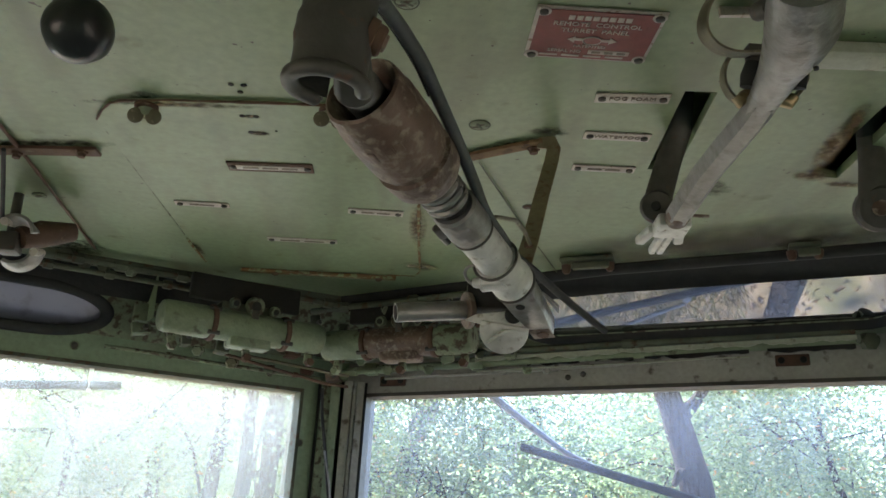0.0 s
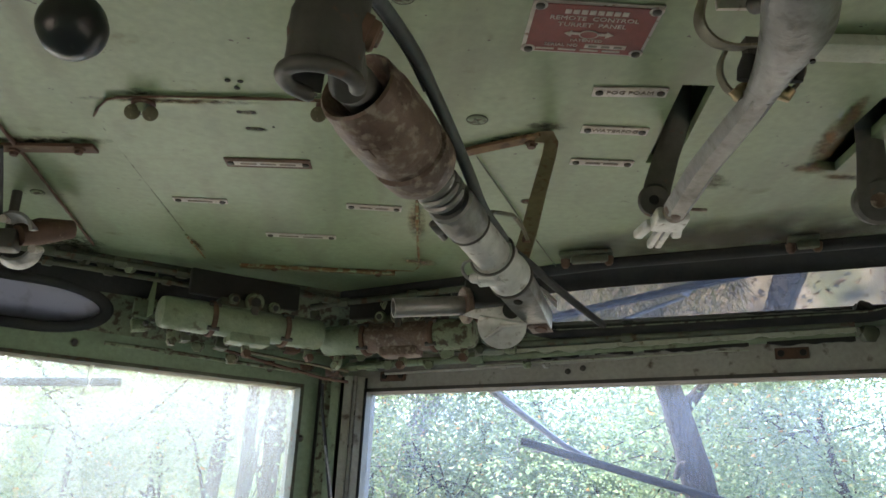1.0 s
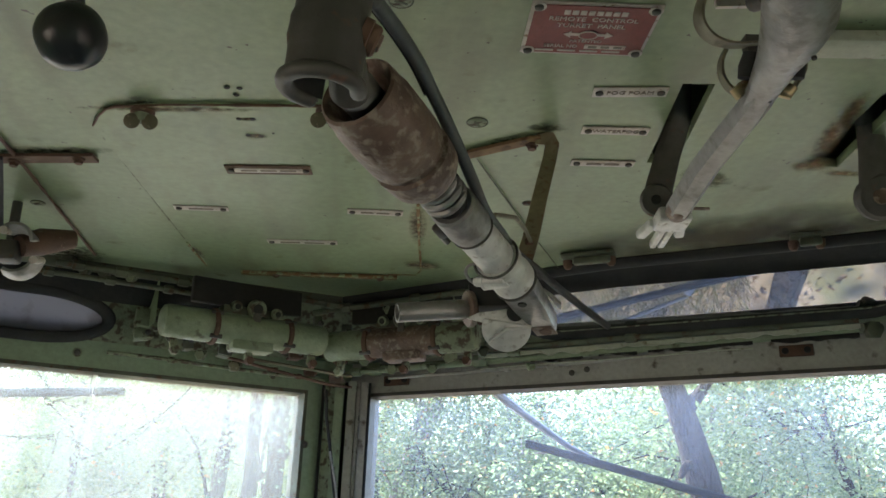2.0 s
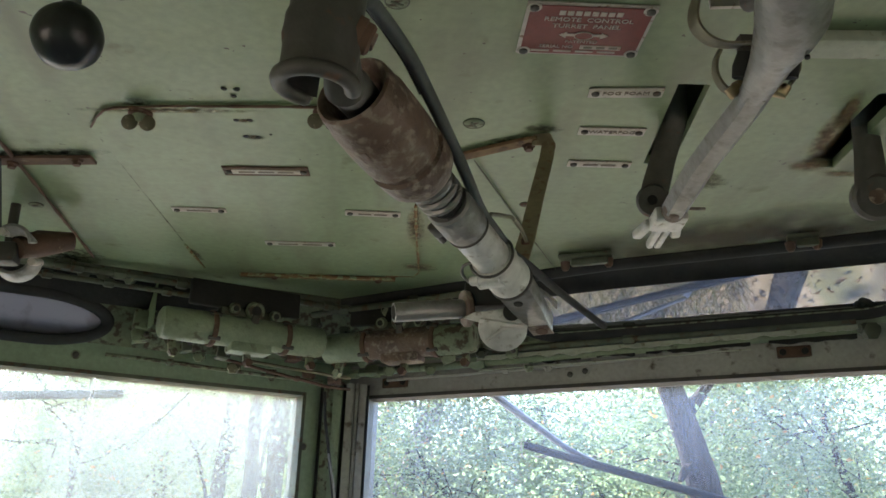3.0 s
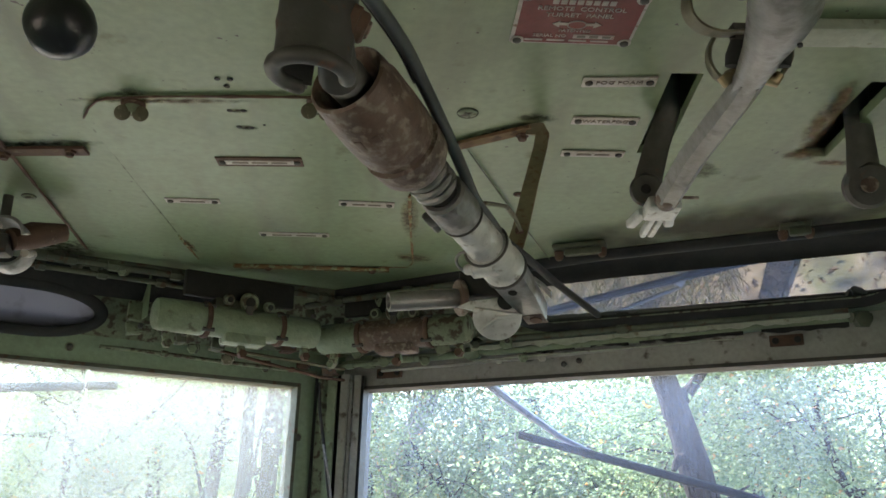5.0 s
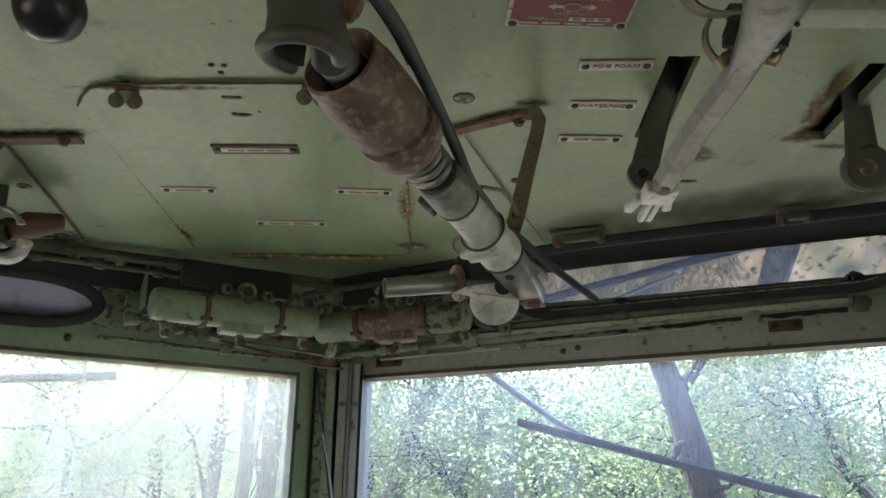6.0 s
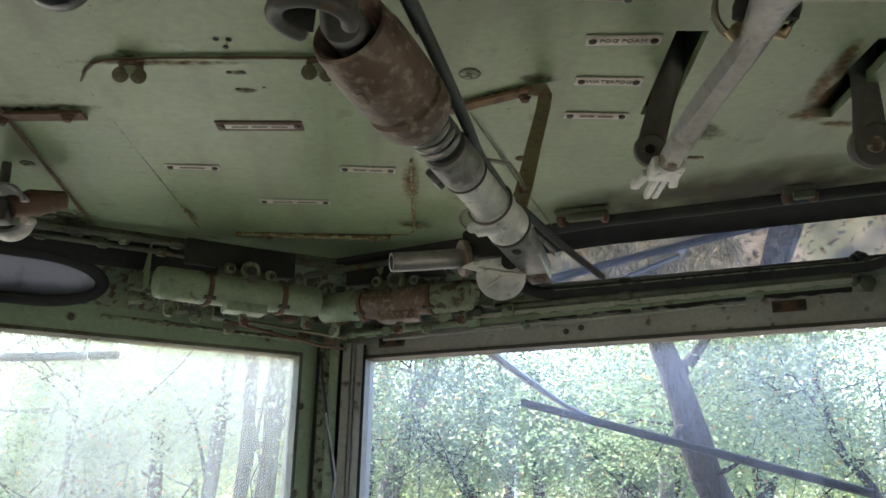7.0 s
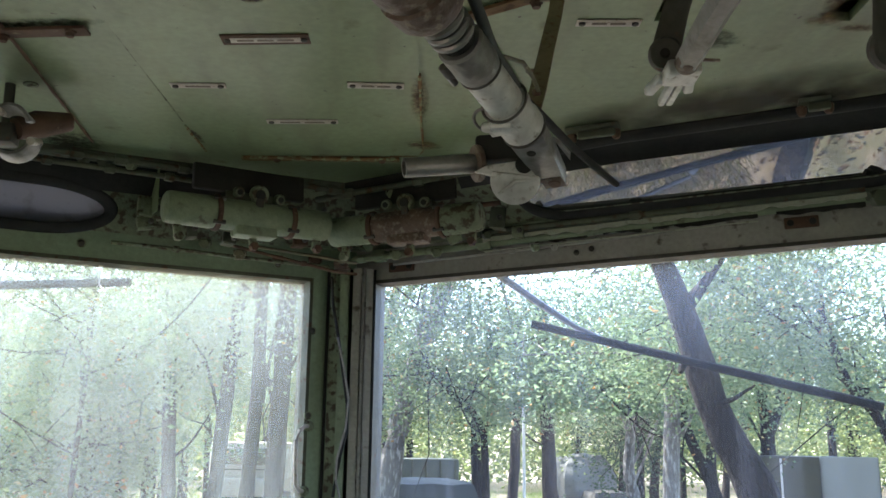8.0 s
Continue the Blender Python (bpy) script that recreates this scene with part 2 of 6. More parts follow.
l.new(tl.outputs[0], mx.inputs[2])
l.new(mx.outputs[0], n["Material Output"].inputs["Surface"])
roof_pale = m


# ---- building helpers ----
ORIGIN = {}
V = Vector


def root(name, origin, label, category, group="", kind="", frame_of=None):
    """An Empty at the base of a thing. Its parts are given in the frame frame_of (the truck's by default)."""
    ob = new(name)
    ob.matrix_world = (CAB if frame_of is None else frame_of) @ Matrix.Translation(origin)
    ob.empty_display_size = 0.05
    ORIGIN[ob.name] = V(origin)
    return tagged(ob, label, category, group, kind)


def mesh_of(bm, name, mat, smooth=True):
    bmesh.ops.recalc_face_normals(bm, faces=bm.faces)
    me = bpy.data.meshes.new(name)
    bm.to_mesh(me)
    bm.free()
    me.materials.append(mat)
    if smooth:
        me.shade_smooth()
        me.set_sharp_from_angle(angle=radians(38))
    return me


def part(name, bm, mat, parent, label=""):
    o = ORIGIN[parent.name]
    bmesh.ops.translate(bm, verts=bm.verts, vec=-o)
    ob = new(name, mesh_of(bm, name, mat))
    ob.parent = parent
    ORIGIN[ob.name] = o
    return tagged(ob, label)


def single(name, bm, mat, label, category, kind="", group="", frame_of=None, origin=None):
    """A thing that is one mesh."""
    o = V(origin) if origin is not None else sum((v.co for v in bm.verts), V()) / max(1, len(bm.verts))
    bmesh.ops.translate(bm, verts=bm.verts, vec=-o)
    ob = new(name, mesh_of(bm, name, mat))
    ob.matrix_world = (CAB if frame_of is None else frame_of) @ Matrix.Translation(o)
    ORIGIN[ob.name] = o
    return tagged(ob, label, category, group, kind)


def basis(d, up=(0, 0, 1)):
    d = V(d).normalized()
    u = V(up)
    if abs(d.dot(u.normalized())) > 0.98:
        u = V((0, 1, 0))
    x = d.cross(u).normalized()
    return x, x.cross(d).normalized(), d


def tube(path, radii, sides=16, bm=None, cap=True, up=(0, 0, 1), flat=1.0):
    """A round (or flattened) bar along a path; radii: one, or one for each point."""
    bm = bm or bmesh.new()
    path = [V(p) for p in path]
    if isinstance(radii, (int, float)):
        radii = [radii] * len(path)
    rings = []
    for i, p in enumerate(path):
        d = path[min(i + 1, len(path) - 1)] - path[max(i - 1, 0)]
        if d.length < 1e-6:
            d = path[-1] - path[0]
        x, y, _ = basis(d, up)
        rings.append([bm.verts.new(p + x * math.cos(k * 2 * math.pi / sides) * radii[i] + y * math.sin(k * 2 * math.pi / sides) * radii[i] * flat) for k in range(sides)])
    for a, b in zip(rings, rings[1:]):
        for k in range(sides):
            bm.faces.new((a[k], a[(k + 1) % sides], b[(k + 1) % sides], b[k]))
    if cap:
        bm.faces.new(rings[0][::-1])
        bm.faces.new(rings[-1])
    return bm


def lathe(a, b, profile, sides=28, bm=None, cap=True):
    """A turned piece on the axis a-b: profile of (fraction of the way, radius)."""
    a, b = V(a), V(b)
    bm = bm or bmesh.new()
    x, y, d = basis(b - a)
    rings = [[bm.verts.new(a + (b - a) * f + (x * math.cos(k * 2 * math.pi / sides) + y * math.sin(k * 2 * math.pi / sides)) * r) for k in range(sides)] for f, r in profile]
    for p, q in zip(rings, rings[1:]):
        for k in range(sides):
            bm.faces.new((p[k], p[(k + 1) % sides], q[(k + 1) % sides], q[k]))
    if cap:
        bm.faces.new(rings[0][::-1])
        bm.faces.new(rings[-1])
    return bm


def block(centre, size, turn=None, bevel=0.002, bm=None):
    """A box with rounded edges; turn: a rotation matrix."""
    t = bmesh.new()
    bmesh.ops.create_cube(t, size=1.0)
    for v in t.verts:
        v.co = V((v.co.x * size[0], v.co.y * size[1], v.co.z * size[2]))
    if bevel:
        bmesh.ops.bevel(t, geom=t.edges[:], offset=min(bevel, min(size) * 0.45), segments=2, affect="EDGES", profile=0.5)
    m = Matrix.Translation(centre) @ (turn.to_4x4() if turn else Matrix.Identity(4))
    bmesh.ops.transform(t, matrix=m, verts=t.verts)
    if bm is None:
        return t
    return joined(bm, t)


def joined(bm, other):
    me = bpy.data.meshes.new("tmp")
    other.to_mesh(me)
    other.free()
    bm.from_mesh(me)
    bpy.data.meshes.remove(me)
    return bm


def slab(outer, holes, thick, bm=None):
    """A plate with openings: loops of 3D points in one plane, and the vector of its thickness."""
    t = bmesh.new()
    edges = []
    for loop in (outer, *holes):
        vs = [t.verts.new(p) for p in loop]
        edges += [t.edges.new((vs[i], vs[(i + 1) % len(vs)])) for i in range(len(vs))]
    if holes:
        bmesh.ops.triangle_fill(t, use_beauty=True, use_dissolve=False, edges=edges)
    else:
        t.faces.new(t.verts)
    got = bmesh.ops.extrude_face_region(t, geom=t.faces[:])
    bmesh.ops.translate(t, verts=[g for g in got["geom"] if isinstance(g, bmesh.types.BMVert)], vec=V(thick))
    if bm is None:
        return t
    return joined(bm, t)


def spin(axis, degrees):
    return Matrix.Rotation(radians(degrees), 3, axis)


def arc(c, r, a0, a1, u, v, n=10):
    """Points on an arc round c from a0 to a1 degrees, in the plane of u and v."""
    c, u, v = V(c), V(u), V(v)
    return [c + (u * math.cos(radians(a0 + (a1 - a0) * i / n)) + v * math.sin(radians(a0 + (a1 - a0) * i / n))) * r for i in range(n + 1)]


def strap(path, width, thick, up, bm=None):
    """A flat bar of that width (across up x direction) and thickness along a path."""
    bm = bm or bmesh.new()
    path = [V(p) for p in path]
    rings = []
    for i, p in enumerate(path):
        d = (path[min(i + 1, len(path) - 1)] - path[max(i - 1, 0)]).normalized()
        side = d.cross(V(up)).normalized() if i < 1000 else d
        nrm = side.cross(d).normalized()
        rings.append([bm.verts.new(p + side * a * width / 2 + nrm * b * thick / 2) for a, b in ((-1, -1), (1, -1), (1, 1), (-1, 1))])
    for a, b in zip(rings, rings[1:]):
        for k in range(4):
            bm.faces.new((a[k], a[(k + 1) % 4], b[(k + 1) % 4], b[k]))
    bm.faces.new(rings[0][::-1])
    bm.faces.new(rings[-1])
    return bm


def hoop(path, width, thick, across):
    """A flat strip bent along a path, its width along the given direction."""
    bm = bmesh.new()
    path = [V(p) for p in path]
    rings = []
    for i, p in enumerate(path):
        d = (path[min(i + 1, len(path) - 1)] - path[max(i - 1, 0)]).normalized()
        side = (V(across) - d * d.dot(V(across))).normalized()
        nrm = side.cross(d).normalized()
        rings.append([bm.verts.new(p + side * a * width / 2 + nrm * b * thick / 2) for a, b in ((-1, -0.6), (-0.8, -1), (0.8, -1), (1, -0.6), (1, 0.6), (0.8, 1), (-0.8, 1), (-1, 0.6))])
    for a, b in zip(rings, rings[1:]):
        for k in range(8):
            bm.faces.new((a[k], a[(k + 1) % 8], b[(k + 1) % 8], b[k]))
    bm.faces.new(rings[0][::-1])
    bm.faces.new(rings[-1])
    return bm


def smooth(pts, n=5):
    """A smooth curve through the given points."""
    pts = [V(p) for p in pts]
    out = []
    for i in range(len(pts) - 1):
        p0, p1, p2, p3 = pts[max(i - 1, 0)], pts[i], pts[i + 1], pts[min(i + 2, len(pts) - 1)]
        for k in range(n):
            t = k / n
            out.append(0.5 * (2 * p1 + (p2 - p0) * t + (2 * p0 - 5 * p1 + 4 * p2 - p3) * t * t + (3 * p1 - p0 - 3 * p2 + p3) * t ** 3))
    return out + [pts[-1]]


def text_mesh(body, size, m, depth=0.0004):
    """Raised lettering in the built-in font, centred at the pose m."""
    cu = bpy.data.curves.new("txt", "FONT")
    cu.body, cu.size, cu.extrude, cu.align_x, cu.align_y = body, size, depth, "CENTER", "CENTER"
    cu.resolution_u = 2
    ob = new("txt", cu)
    me = bpy.data.meshes.new_from_object(ob.evaluated_get(bpy.context.evaluated_depsgraph_get()))
    bpy.data.objects.remove(ob)
    bm = bmesh.new()
    bm.from_mesh(me)
    bmesh.ops.transform(bm, matrix=m, verts=bm.verts)
    return bm


# ---- the cab: two windscreens in a shallow V ----
CEIL, APEX, SWEEP, ZTOP = 2.90, 1.84, radians(27), 2.74
CS, SN = math.cos(SWEEP), math.sin(SWEEP)


def W(side, s, off, z, lean=0.0):
    """A point s metres along a windscreen wall from the middle, off metres inside it, at height z."""
    return V((side * CS * s - side * SN * off + 0.027 * (z - ZTOP) * lean, APEX - SN * s - CS * off, z))


def wall_turn(side):
    x = V((side * CS, -SN, 0)) * side
    return Matrix((x, V((-x.y, x.x, 0)), V((0, 0, 1)))).transposed()


def wall_slab(name, side, loop, holes, o0, o1, mat, label, lean=1.0):
    """A plate in a windscreen wall: loops of (s, z)."""
    q = lambda lp: [W(side, s, o0, z, lean) for s, z in lp]
    bm = slab(q(loop), [q(h) for h in holes], W(side, 0, o1, 0) - W(side, 0, o0, 0))
    return single(name, bm, mat, label, "wall", "structure", origin=W(side, 0.5, 0, 2.0))


S_END = 1.30
XS = W(1, S_END, 0, 0).x
YS = W(1, S_END, 0, 0).y
for side, nm, mat in ((-1, "left", green_clean_lit), (1, "right", grey_frame)):
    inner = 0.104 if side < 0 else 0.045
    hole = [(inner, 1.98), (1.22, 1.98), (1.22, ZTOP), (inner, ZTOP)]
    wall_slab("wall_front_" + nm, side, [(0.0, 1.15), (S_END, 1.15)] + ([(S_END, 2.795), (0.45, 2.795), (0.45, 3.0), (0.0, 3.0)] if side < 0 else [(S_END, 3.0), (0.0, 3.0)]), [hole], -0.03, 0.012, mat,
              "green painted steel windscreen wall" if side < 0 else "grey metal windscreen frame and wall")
    # windscreen: rubber bead and pane
    th = 0.006
    win = root("window_" + ("1" if side < 0 else "2"), W(side, 0.6, 0, 1.98), "dusty hazed windscreen pane with water streaks" if side < 0 else "streaked flat windscreen pane", "windscreen", kind="structure")
    ins = [(inner + th, 1.98 + th), (1.22 - th, 1.98 + th), (1.22 - th, ZTOP - th), (inner + th, ZTOP - th)]
    q = lambda lp, o: [W(side, s, o, z, 1.0) for s, z in lp]
    nv = W(side, 0, 1, 0) - W(side, 0, 0, 0)
    part("window_frame", slab(q([(inner - 0.001, 1.979), (1.221, 1.979), (1.221, ZTOP + 0.001), (inner - 0.001, ZTOP + 0.001)], 0.0155), [q(ins, 0.0155)], nv * -0.05), grime if side < 0 else cast_dark, win, "dark weathered seal strip")
    pane = part("pane", slab(q([(inner + 0.002, 1.982), (1.218, 1.982), (1.218, ZTOP - 0.002), (inner + 0.002, ZTOP - 0.002)], -0.012), [], nv * -0.005), glass_left if side < 0 else glass_right, win)
    pane.visible_shadow = False

# roof windows' sloping band between windscreen head and ceiling
def band(side, s, u):
    """A point of the sloping band: u from 0 at its foot to 1 at the ceiling."""
    if side < 0:
        o1, z0 = 0.165 - 0.05 * min(1.0, s / 0.5), 2.805 - 0.02 * min(1.0, s / 0.4)
    else:
        o1, z0 = 0.165 + 0.075 * min(1.0, s / 0.6), 2.805 + 0.013 * min(1.0, s / 0.4)
    o0 = 0.055 if side > 0 else 0.035
    return W(side, s, o0 + (o1 - o0) * u, z0 + (CEIL - z0) * u)


def rounded(s0, s1, u0, u1, rs, ru, n=7):
    out = []
    for cs, cu, a0 in ((s1 - rs, u1 - ru, 0), (s0 + rs, u1 - ru, 90), (s0 + rs, u0 + ru, 180), (s1 - rs, u0 + ru, 270)):
        for i in range(n + 1):
            a = radians(a0 + 90 * i / n)
            out.append((cs + rs * math.cos(a), cu + ru * math.sin(a)))
    return out


for side, nm in ((-1, "left"), (1, "right")):
    s0, s1, u0, uu = (0.515, 1.10, 0.03, 0.53) if side < 0 else (0.405, 1.055, 0.09, 0.71)
    rs, ru = (0.11, (uu - u0) * 0.49) if side < 0 else (0.075, (uu - u0) * 0.49)
    hole = rounded(s0, s1, u0, uu, rs, ru)
    bm = slab([band(side, s, u) for s, u in ((0.0, 0), (0.2, 0), (0.4, 0), (0.6, 0), (S_END, 0), (S_END, 1.0), (0.6, 1.0), (0.5, 1.0), (0.25, 1.0), (0.0, 1.0))],
              [[band(side, s, u) for s, u in hole]], (0, 0, 0.018))
    single("wall_roof_band_" + nm, bm, green_worn, "sloping grimy green painted steel band over the windscreen", "wall", "structure")
    win = root("window_3" if side < 0 else "window_4", band(side, s0, 0.5), "long rounded roof window in a thick black rubber gasket", "roof window", kind="structure")
    grow = 0.055
    ring = [band(side, s, u) for s, u in rounded(s0 - 0.007, s1 + 0.007, u0 - grow, uu + grow, rs + 0.007, ru + grow, 12)]
    bm = bmesh.new()
    ringv = []
    for i, p in enumerate(ring):
        d = ring[(i + 1) % len(ring)] - ring[i - 1]
        nz = (band(side, 1, 0) - band(side, 0, 0)).cross(band(side, 0, 1) - band(side, 0, 0)).normalized()
        x = d.cross(nz).normalized()
        ringv.append([bm.verts.new(p + x * math.cos(k * math.pi / 6) * 0.0115 + nz * math.sin(k * math.pi / 6) * 0.0065) for k in range(12)])
    for i in range(len(ringv)):
        a, b = ringv[i - 1], ringv[i]
        for k in range(12):
            bm.faces.new((a[k], a[(k + 1) % 12], b[(k + 1) % 12], b[k]))
    part("gasket", bm, rubber, win, "black rubber gasket")
    # the right pane sits in its gasket at a slant
    along = (band(side, 1.0, 0.4) - band(side, 0.6, 0.4)).normalized()
    cp, slant = band(side, 0.7, 0.10), Matrix.Rotation(radians(5.0 if side > 0 else 0.0), 3, along)
    part("pane", slab([cp + slant @ (band(side, s, u) - cp) + V((0, 0, 0.002)) for s, u in rounded(s0 - 0.004, s1 + 0.004, u0 - 0.02, uu + 0.03, rs + 0.003, ru + 0.02)], [], (0, 0, 0.005)), roof_glass if side > 0 else roof_pale, win, "dark reflecting glass" if side > 0 else "pale translucent glass in place of a reflection")
    single("wall_ledge_" + nm, slab([band(side, 0, 0), band(side, S_END, 0), W(side, S_END, 0.011, band(side, S_END, 0).z), W(side, 0, 0.011, band(side, 0, 0).z)], [], (0, 0, 0.02)), green_pale, "narrow green ledge over the windscreen head", "ledge", "structure")
    lip = [band(side, s, uu + 0.06) - V((0, 0, 0.016 if side > 0 else 0.008)) for s in (0.3, 0.6, 0.9, 1.2)] + [band(side, s, 0.985) - V((0, 0, 0.010)) for s in (1.2, 0.9, 0.6, 0.3)]
    single("trim", slab(lip, [], (0, 0, 0.010)), rubber, "wide black rubber strip above the roof window", "trim", "structure")
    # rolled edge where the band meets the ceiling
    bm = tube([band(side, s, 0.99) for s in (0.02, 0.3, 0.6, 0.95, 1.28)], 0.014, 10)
    single("trim", bm, grime if side < 0 else rubber, "dark rolled edge along the ceiling front", "trim", "structure")

# ceiling with two lever slots
slot_1 = [(0.330, 0.773), (0.363, 0.770), (0.392, 0.966), (0.356, 0.966)]
slot_2 = [(0.543, 0.767), (0.574, 0.765), (0.594, 0.952), (0.557, 0.950)]
ceil_loop = [(-XS, -1.0), (XS, -1.0)] + [tuple(band(1, s, 0.97).xy) for s in (S_END, 0.6, 0.5, 0.25, 0.0)] + [tuple(band(-1, s, 0.97).xy) for s in (0.25, 0.5, 0.6, S_END)]
to3 = lambda lp, z: [V((x, y, z)) for x, y in lp]
single("ceiling", slab(to3(ceil_loop, CEIL), [to3(slot_1, CEIL), to3(slot_2, CEIL)], (0, 0, 0.012)), green_paint,
       "sage green painted steel cab ceiling with stains", "ceiling", "structure", origin=(0, 0, CEIL))
roof_loop = [(-XS - 0.05, -1.1), (XS + 0.05, -1.1), (XS + 0.05, YS + 0.02), (0, APEX + 0.05), (-XS - 0.05, YS + 0.02)]
open_loop = roof_loop[:4] + [tuple(W(-1, 0.45, -0.05, 0).xy), tuple(W(-1, 0.45, 0.125, 0).xy), tuple(W(-1, S_END, 0.105, 0).xy), (-XS - 0.05, YS - 0.12)]
# unseen risers, added to keep light out of the void above the ceiling
for nm, ends in (("riser_1", ((0.45, 0.122), (S_END, 0.102))), ("riser_2", ((0.448, -0.04), (0.448, 0.125)))):
    (sa, oa), (sb, ob_) = ends
    single("wall_" + nm, slab([W(-1, sa, oa, 2.81 if nm == "riser_2" else 2.905), W(-1, sb, ob_, 2.81 if nm == "riser_2" else 2.905), W(-1, sb, ob_, 3.0), W(-1, sa, oa, 3.0)], [], (0.004, -0.004, 0)), green_paint, "unseen green steel riser added to close the roof void", "wall", "structure")
single("roof", slab(to3(open_loop, 3.0), [], (0, 0, 0.04)), green_paint, "flat steel cab roof", "roof", "structure", origin=(0, 0, 3))
# unseen closing walls, door windows assumed and sized for the cab's light, floor
for side, nm in ((-1, "west"), (1, "east")):
    x = side * XS
    loop = [V((x, -1.0, 1.15)), V((x, YS, 1.15)), V((x, YS, 3.0)), V((x, -1.0, 3.0))]
    hole = [V((x, -0.92, 1.85)), V((x, 0.20, 1.85)), V((x, 0.20, 2.6)), V((x, -0.92, 2.6))]
    single("wall_" + nm, slab(loop, [hole], (side * 0.04, 0, 0)), green_paint, "unseen green painted cab side wall with assumed door window", "wall", "structure")
single("wall_south", slab([V((-XS, -1.0, 1.15)), V((XS, -1.0, 1.15)), V((XS, -1.0, 3.0)), V((-XS, -1.0, 3.0))], [], (0, -0.04, 0)), green_paint, "green painted cab rear wall", "wall", "structure")
single("floor", slab(to3(roof_loop, 1.11), [], (0, 0, 0.04)), grime, "worn steel cab floor", "floor", "structure")
# ---- on the ceiling: hatch panel, plates, screws ----
def ceiling_plate(name, pts, thick, mat, label, category, group="", base=CEIL):
    return slab([V((x, y, base - 0.0002)) for x, y in pts], [], (0, 0, -thick))


hatch = root("hatch_panel", (-0.08, 1.16, CEIL), "green painted steel hatch panel with rusty edges on the ceiling", "hatch")
hp = [(-0.295, 0.935), (-0.283, 0.910), (-0.270, 0.892), (-0.258, 0.885), (-0.205, 0.875), (-0.068, 0.860), (0.062, 0.855), (0.112, 1.440), (0.105, 1.465), (-0.236, 1.478), (-0.247, 1.468)]
part("panel", ceiling_plate("panel", hp, 0.0035, green_paint, "", ""), green_paint, hatch)


def bead(pts, r, seed):
    """An uneven rusty seam along ceiling points."""
    fine = []
    for a, b in zip(pts, pts[1:]):
        nn = max(3, int((V(b) - V(a)).length / 0.008))
        fine += [V((*V(a).lerp(V(b), k / nn), CEIL - 0.003)) for k in range(nn)]
    rr = [max(0.45 * r, r * (0.9 + 0.5 * noise.noise(p * 60 + V((seed, 0, 0))) + 0.6 * noise.noise(p * 11 + V((seed, 5, 0))))) for p in fine]
    return tube(fine, rr, 6)


part("rust_seam", bead([(-0.295, 0.935), (-0.283, 0.910), (-0.270, 0.892), (-0.258, 0.885), (-0.205, 0.875), (-0.12, 0.866), (-0.068, 0.861), (-0.021, 0.858)], 0.0019, 1), rust_m, hatch, "rusty edge seam")
part("rust_seam", bead([(0.086, 1.13), (0.100, 1.30), (0.114, 1.44), (0.106, 1.467), (0.05, 1.470)], 0.0026, 2), rust_bead, hatch, "rusty edge seam")
part("rust_seam", bead([(-0.262, 1.34), (-0.249, 1.465)], 0.0022, 3), rust_bead, hatch, "rusty edge seam")
part("rust_seam", bead([(-0.293, 0.945), (-0.262, 1.33)], 0.0009, 4), green_worn, hatch, "painted edge seam")
part("hinge_strip", block((-0.06, 1.482, CEIL - 0.006), (0.27, 0.014, 0.006), spin("Z", -0.5)), rust_bead, hatch, "rusty hinge strip")
for x in (-0.135, 0.045):
    part("rivet", lathe((x, 1.482, CEIL - 0.008), (x, 1.482, CEIL - 0.013), [(0, 0.006), (0.6, 0.006), (1, 0.003)], 10), rust_m, hatch, "rusty rivet")
for pts, r, nm in (([(-0.412, 0.90), (-0.413, 1.06), (-0.424, 1.43)], 0.0022, 5), ([(0.147, 0.975), (0.245, 1.19), (0.35, 1.41)], 0.0012, 6)):
    single("seam", bead(pts, r, nm), rust_m if r > 0.002 else grime, "rusty sheet joint across the painted ceiling", "seam", "structure")


def wing_nut(x, y, turn):
    t = root("wing_nut", (x, y, CEIL), "olive painted wing nut on the hatch edge", "wing nut", "wing nuts of the hatch")
    part("washer", lathe((x, y, CEIL - 0.003), (x, y, CEIL - 0.0075), [(0, 0.0130), (0.7, 0.0130), (1, 0.0115)], 20), rust_m, t, "dark rusty washer")
    part("hub", lathe((x, y, CEIL - 0.0075), (x, y, CEIL - 0.016), [(0, 0.0085), (0.4, 0.0082), (1, 0.006)], 16), green_worn, t)
    a = radians(turn)
    for s in (-1, 1):
        c = V((x, y - 0.003, CEIL - 0.0172)) + V((s * math.cos(a), s * math.sin(a), 0)) * 0.0094
        part("wing", lathe(c + V((0, 0.0016, 0.0004)), c - V((0, 0.0016, 0.0004)), [(0, 0.0068), (0.25, 0.0086), (0.75, 0.0086), (1, 0.0068)], 20), olive_brass, t)


wing_nut(*(-0.231, 0.892), 3)
wing_nut(*(-0.031, 0.868), 8)


def flat_screw(x, y, r, mat, turn=30):
    t = root("screw", (x, y, CEIL), "flush slotted screw painted over on the ceiling", "screw", "ceiling screws")
    part("head", lathe((x, y, CEIL - 0.0002), (x, y, CEIL - 0.0022), [(0, r), (0.5, r), (1, r * 0.8)], 20), mat, t)
    part("slot", block((x, y, CEIL - 0.0024), (r * 1.3, r * 0.22, 0.0006), spin("Z", turn), 0), grime, t, "dark slot")
    part("rim", tube(arc((x, y, CEIL - 0.0006), r * 1.12, 0, 360, (1, 0, 0), (0, 1, 0), 24), 0.0007, 5), grime, t, "dirty ring")


flat_screw(*(0.134, 0.882), 0.0105, green_worn, 60)
flat_screw(*(0.037, 0.661), 0.0095, green_worn, 20)
flat_screw(*(-0.441, 1.197), 0.0085, green_worn, 10)
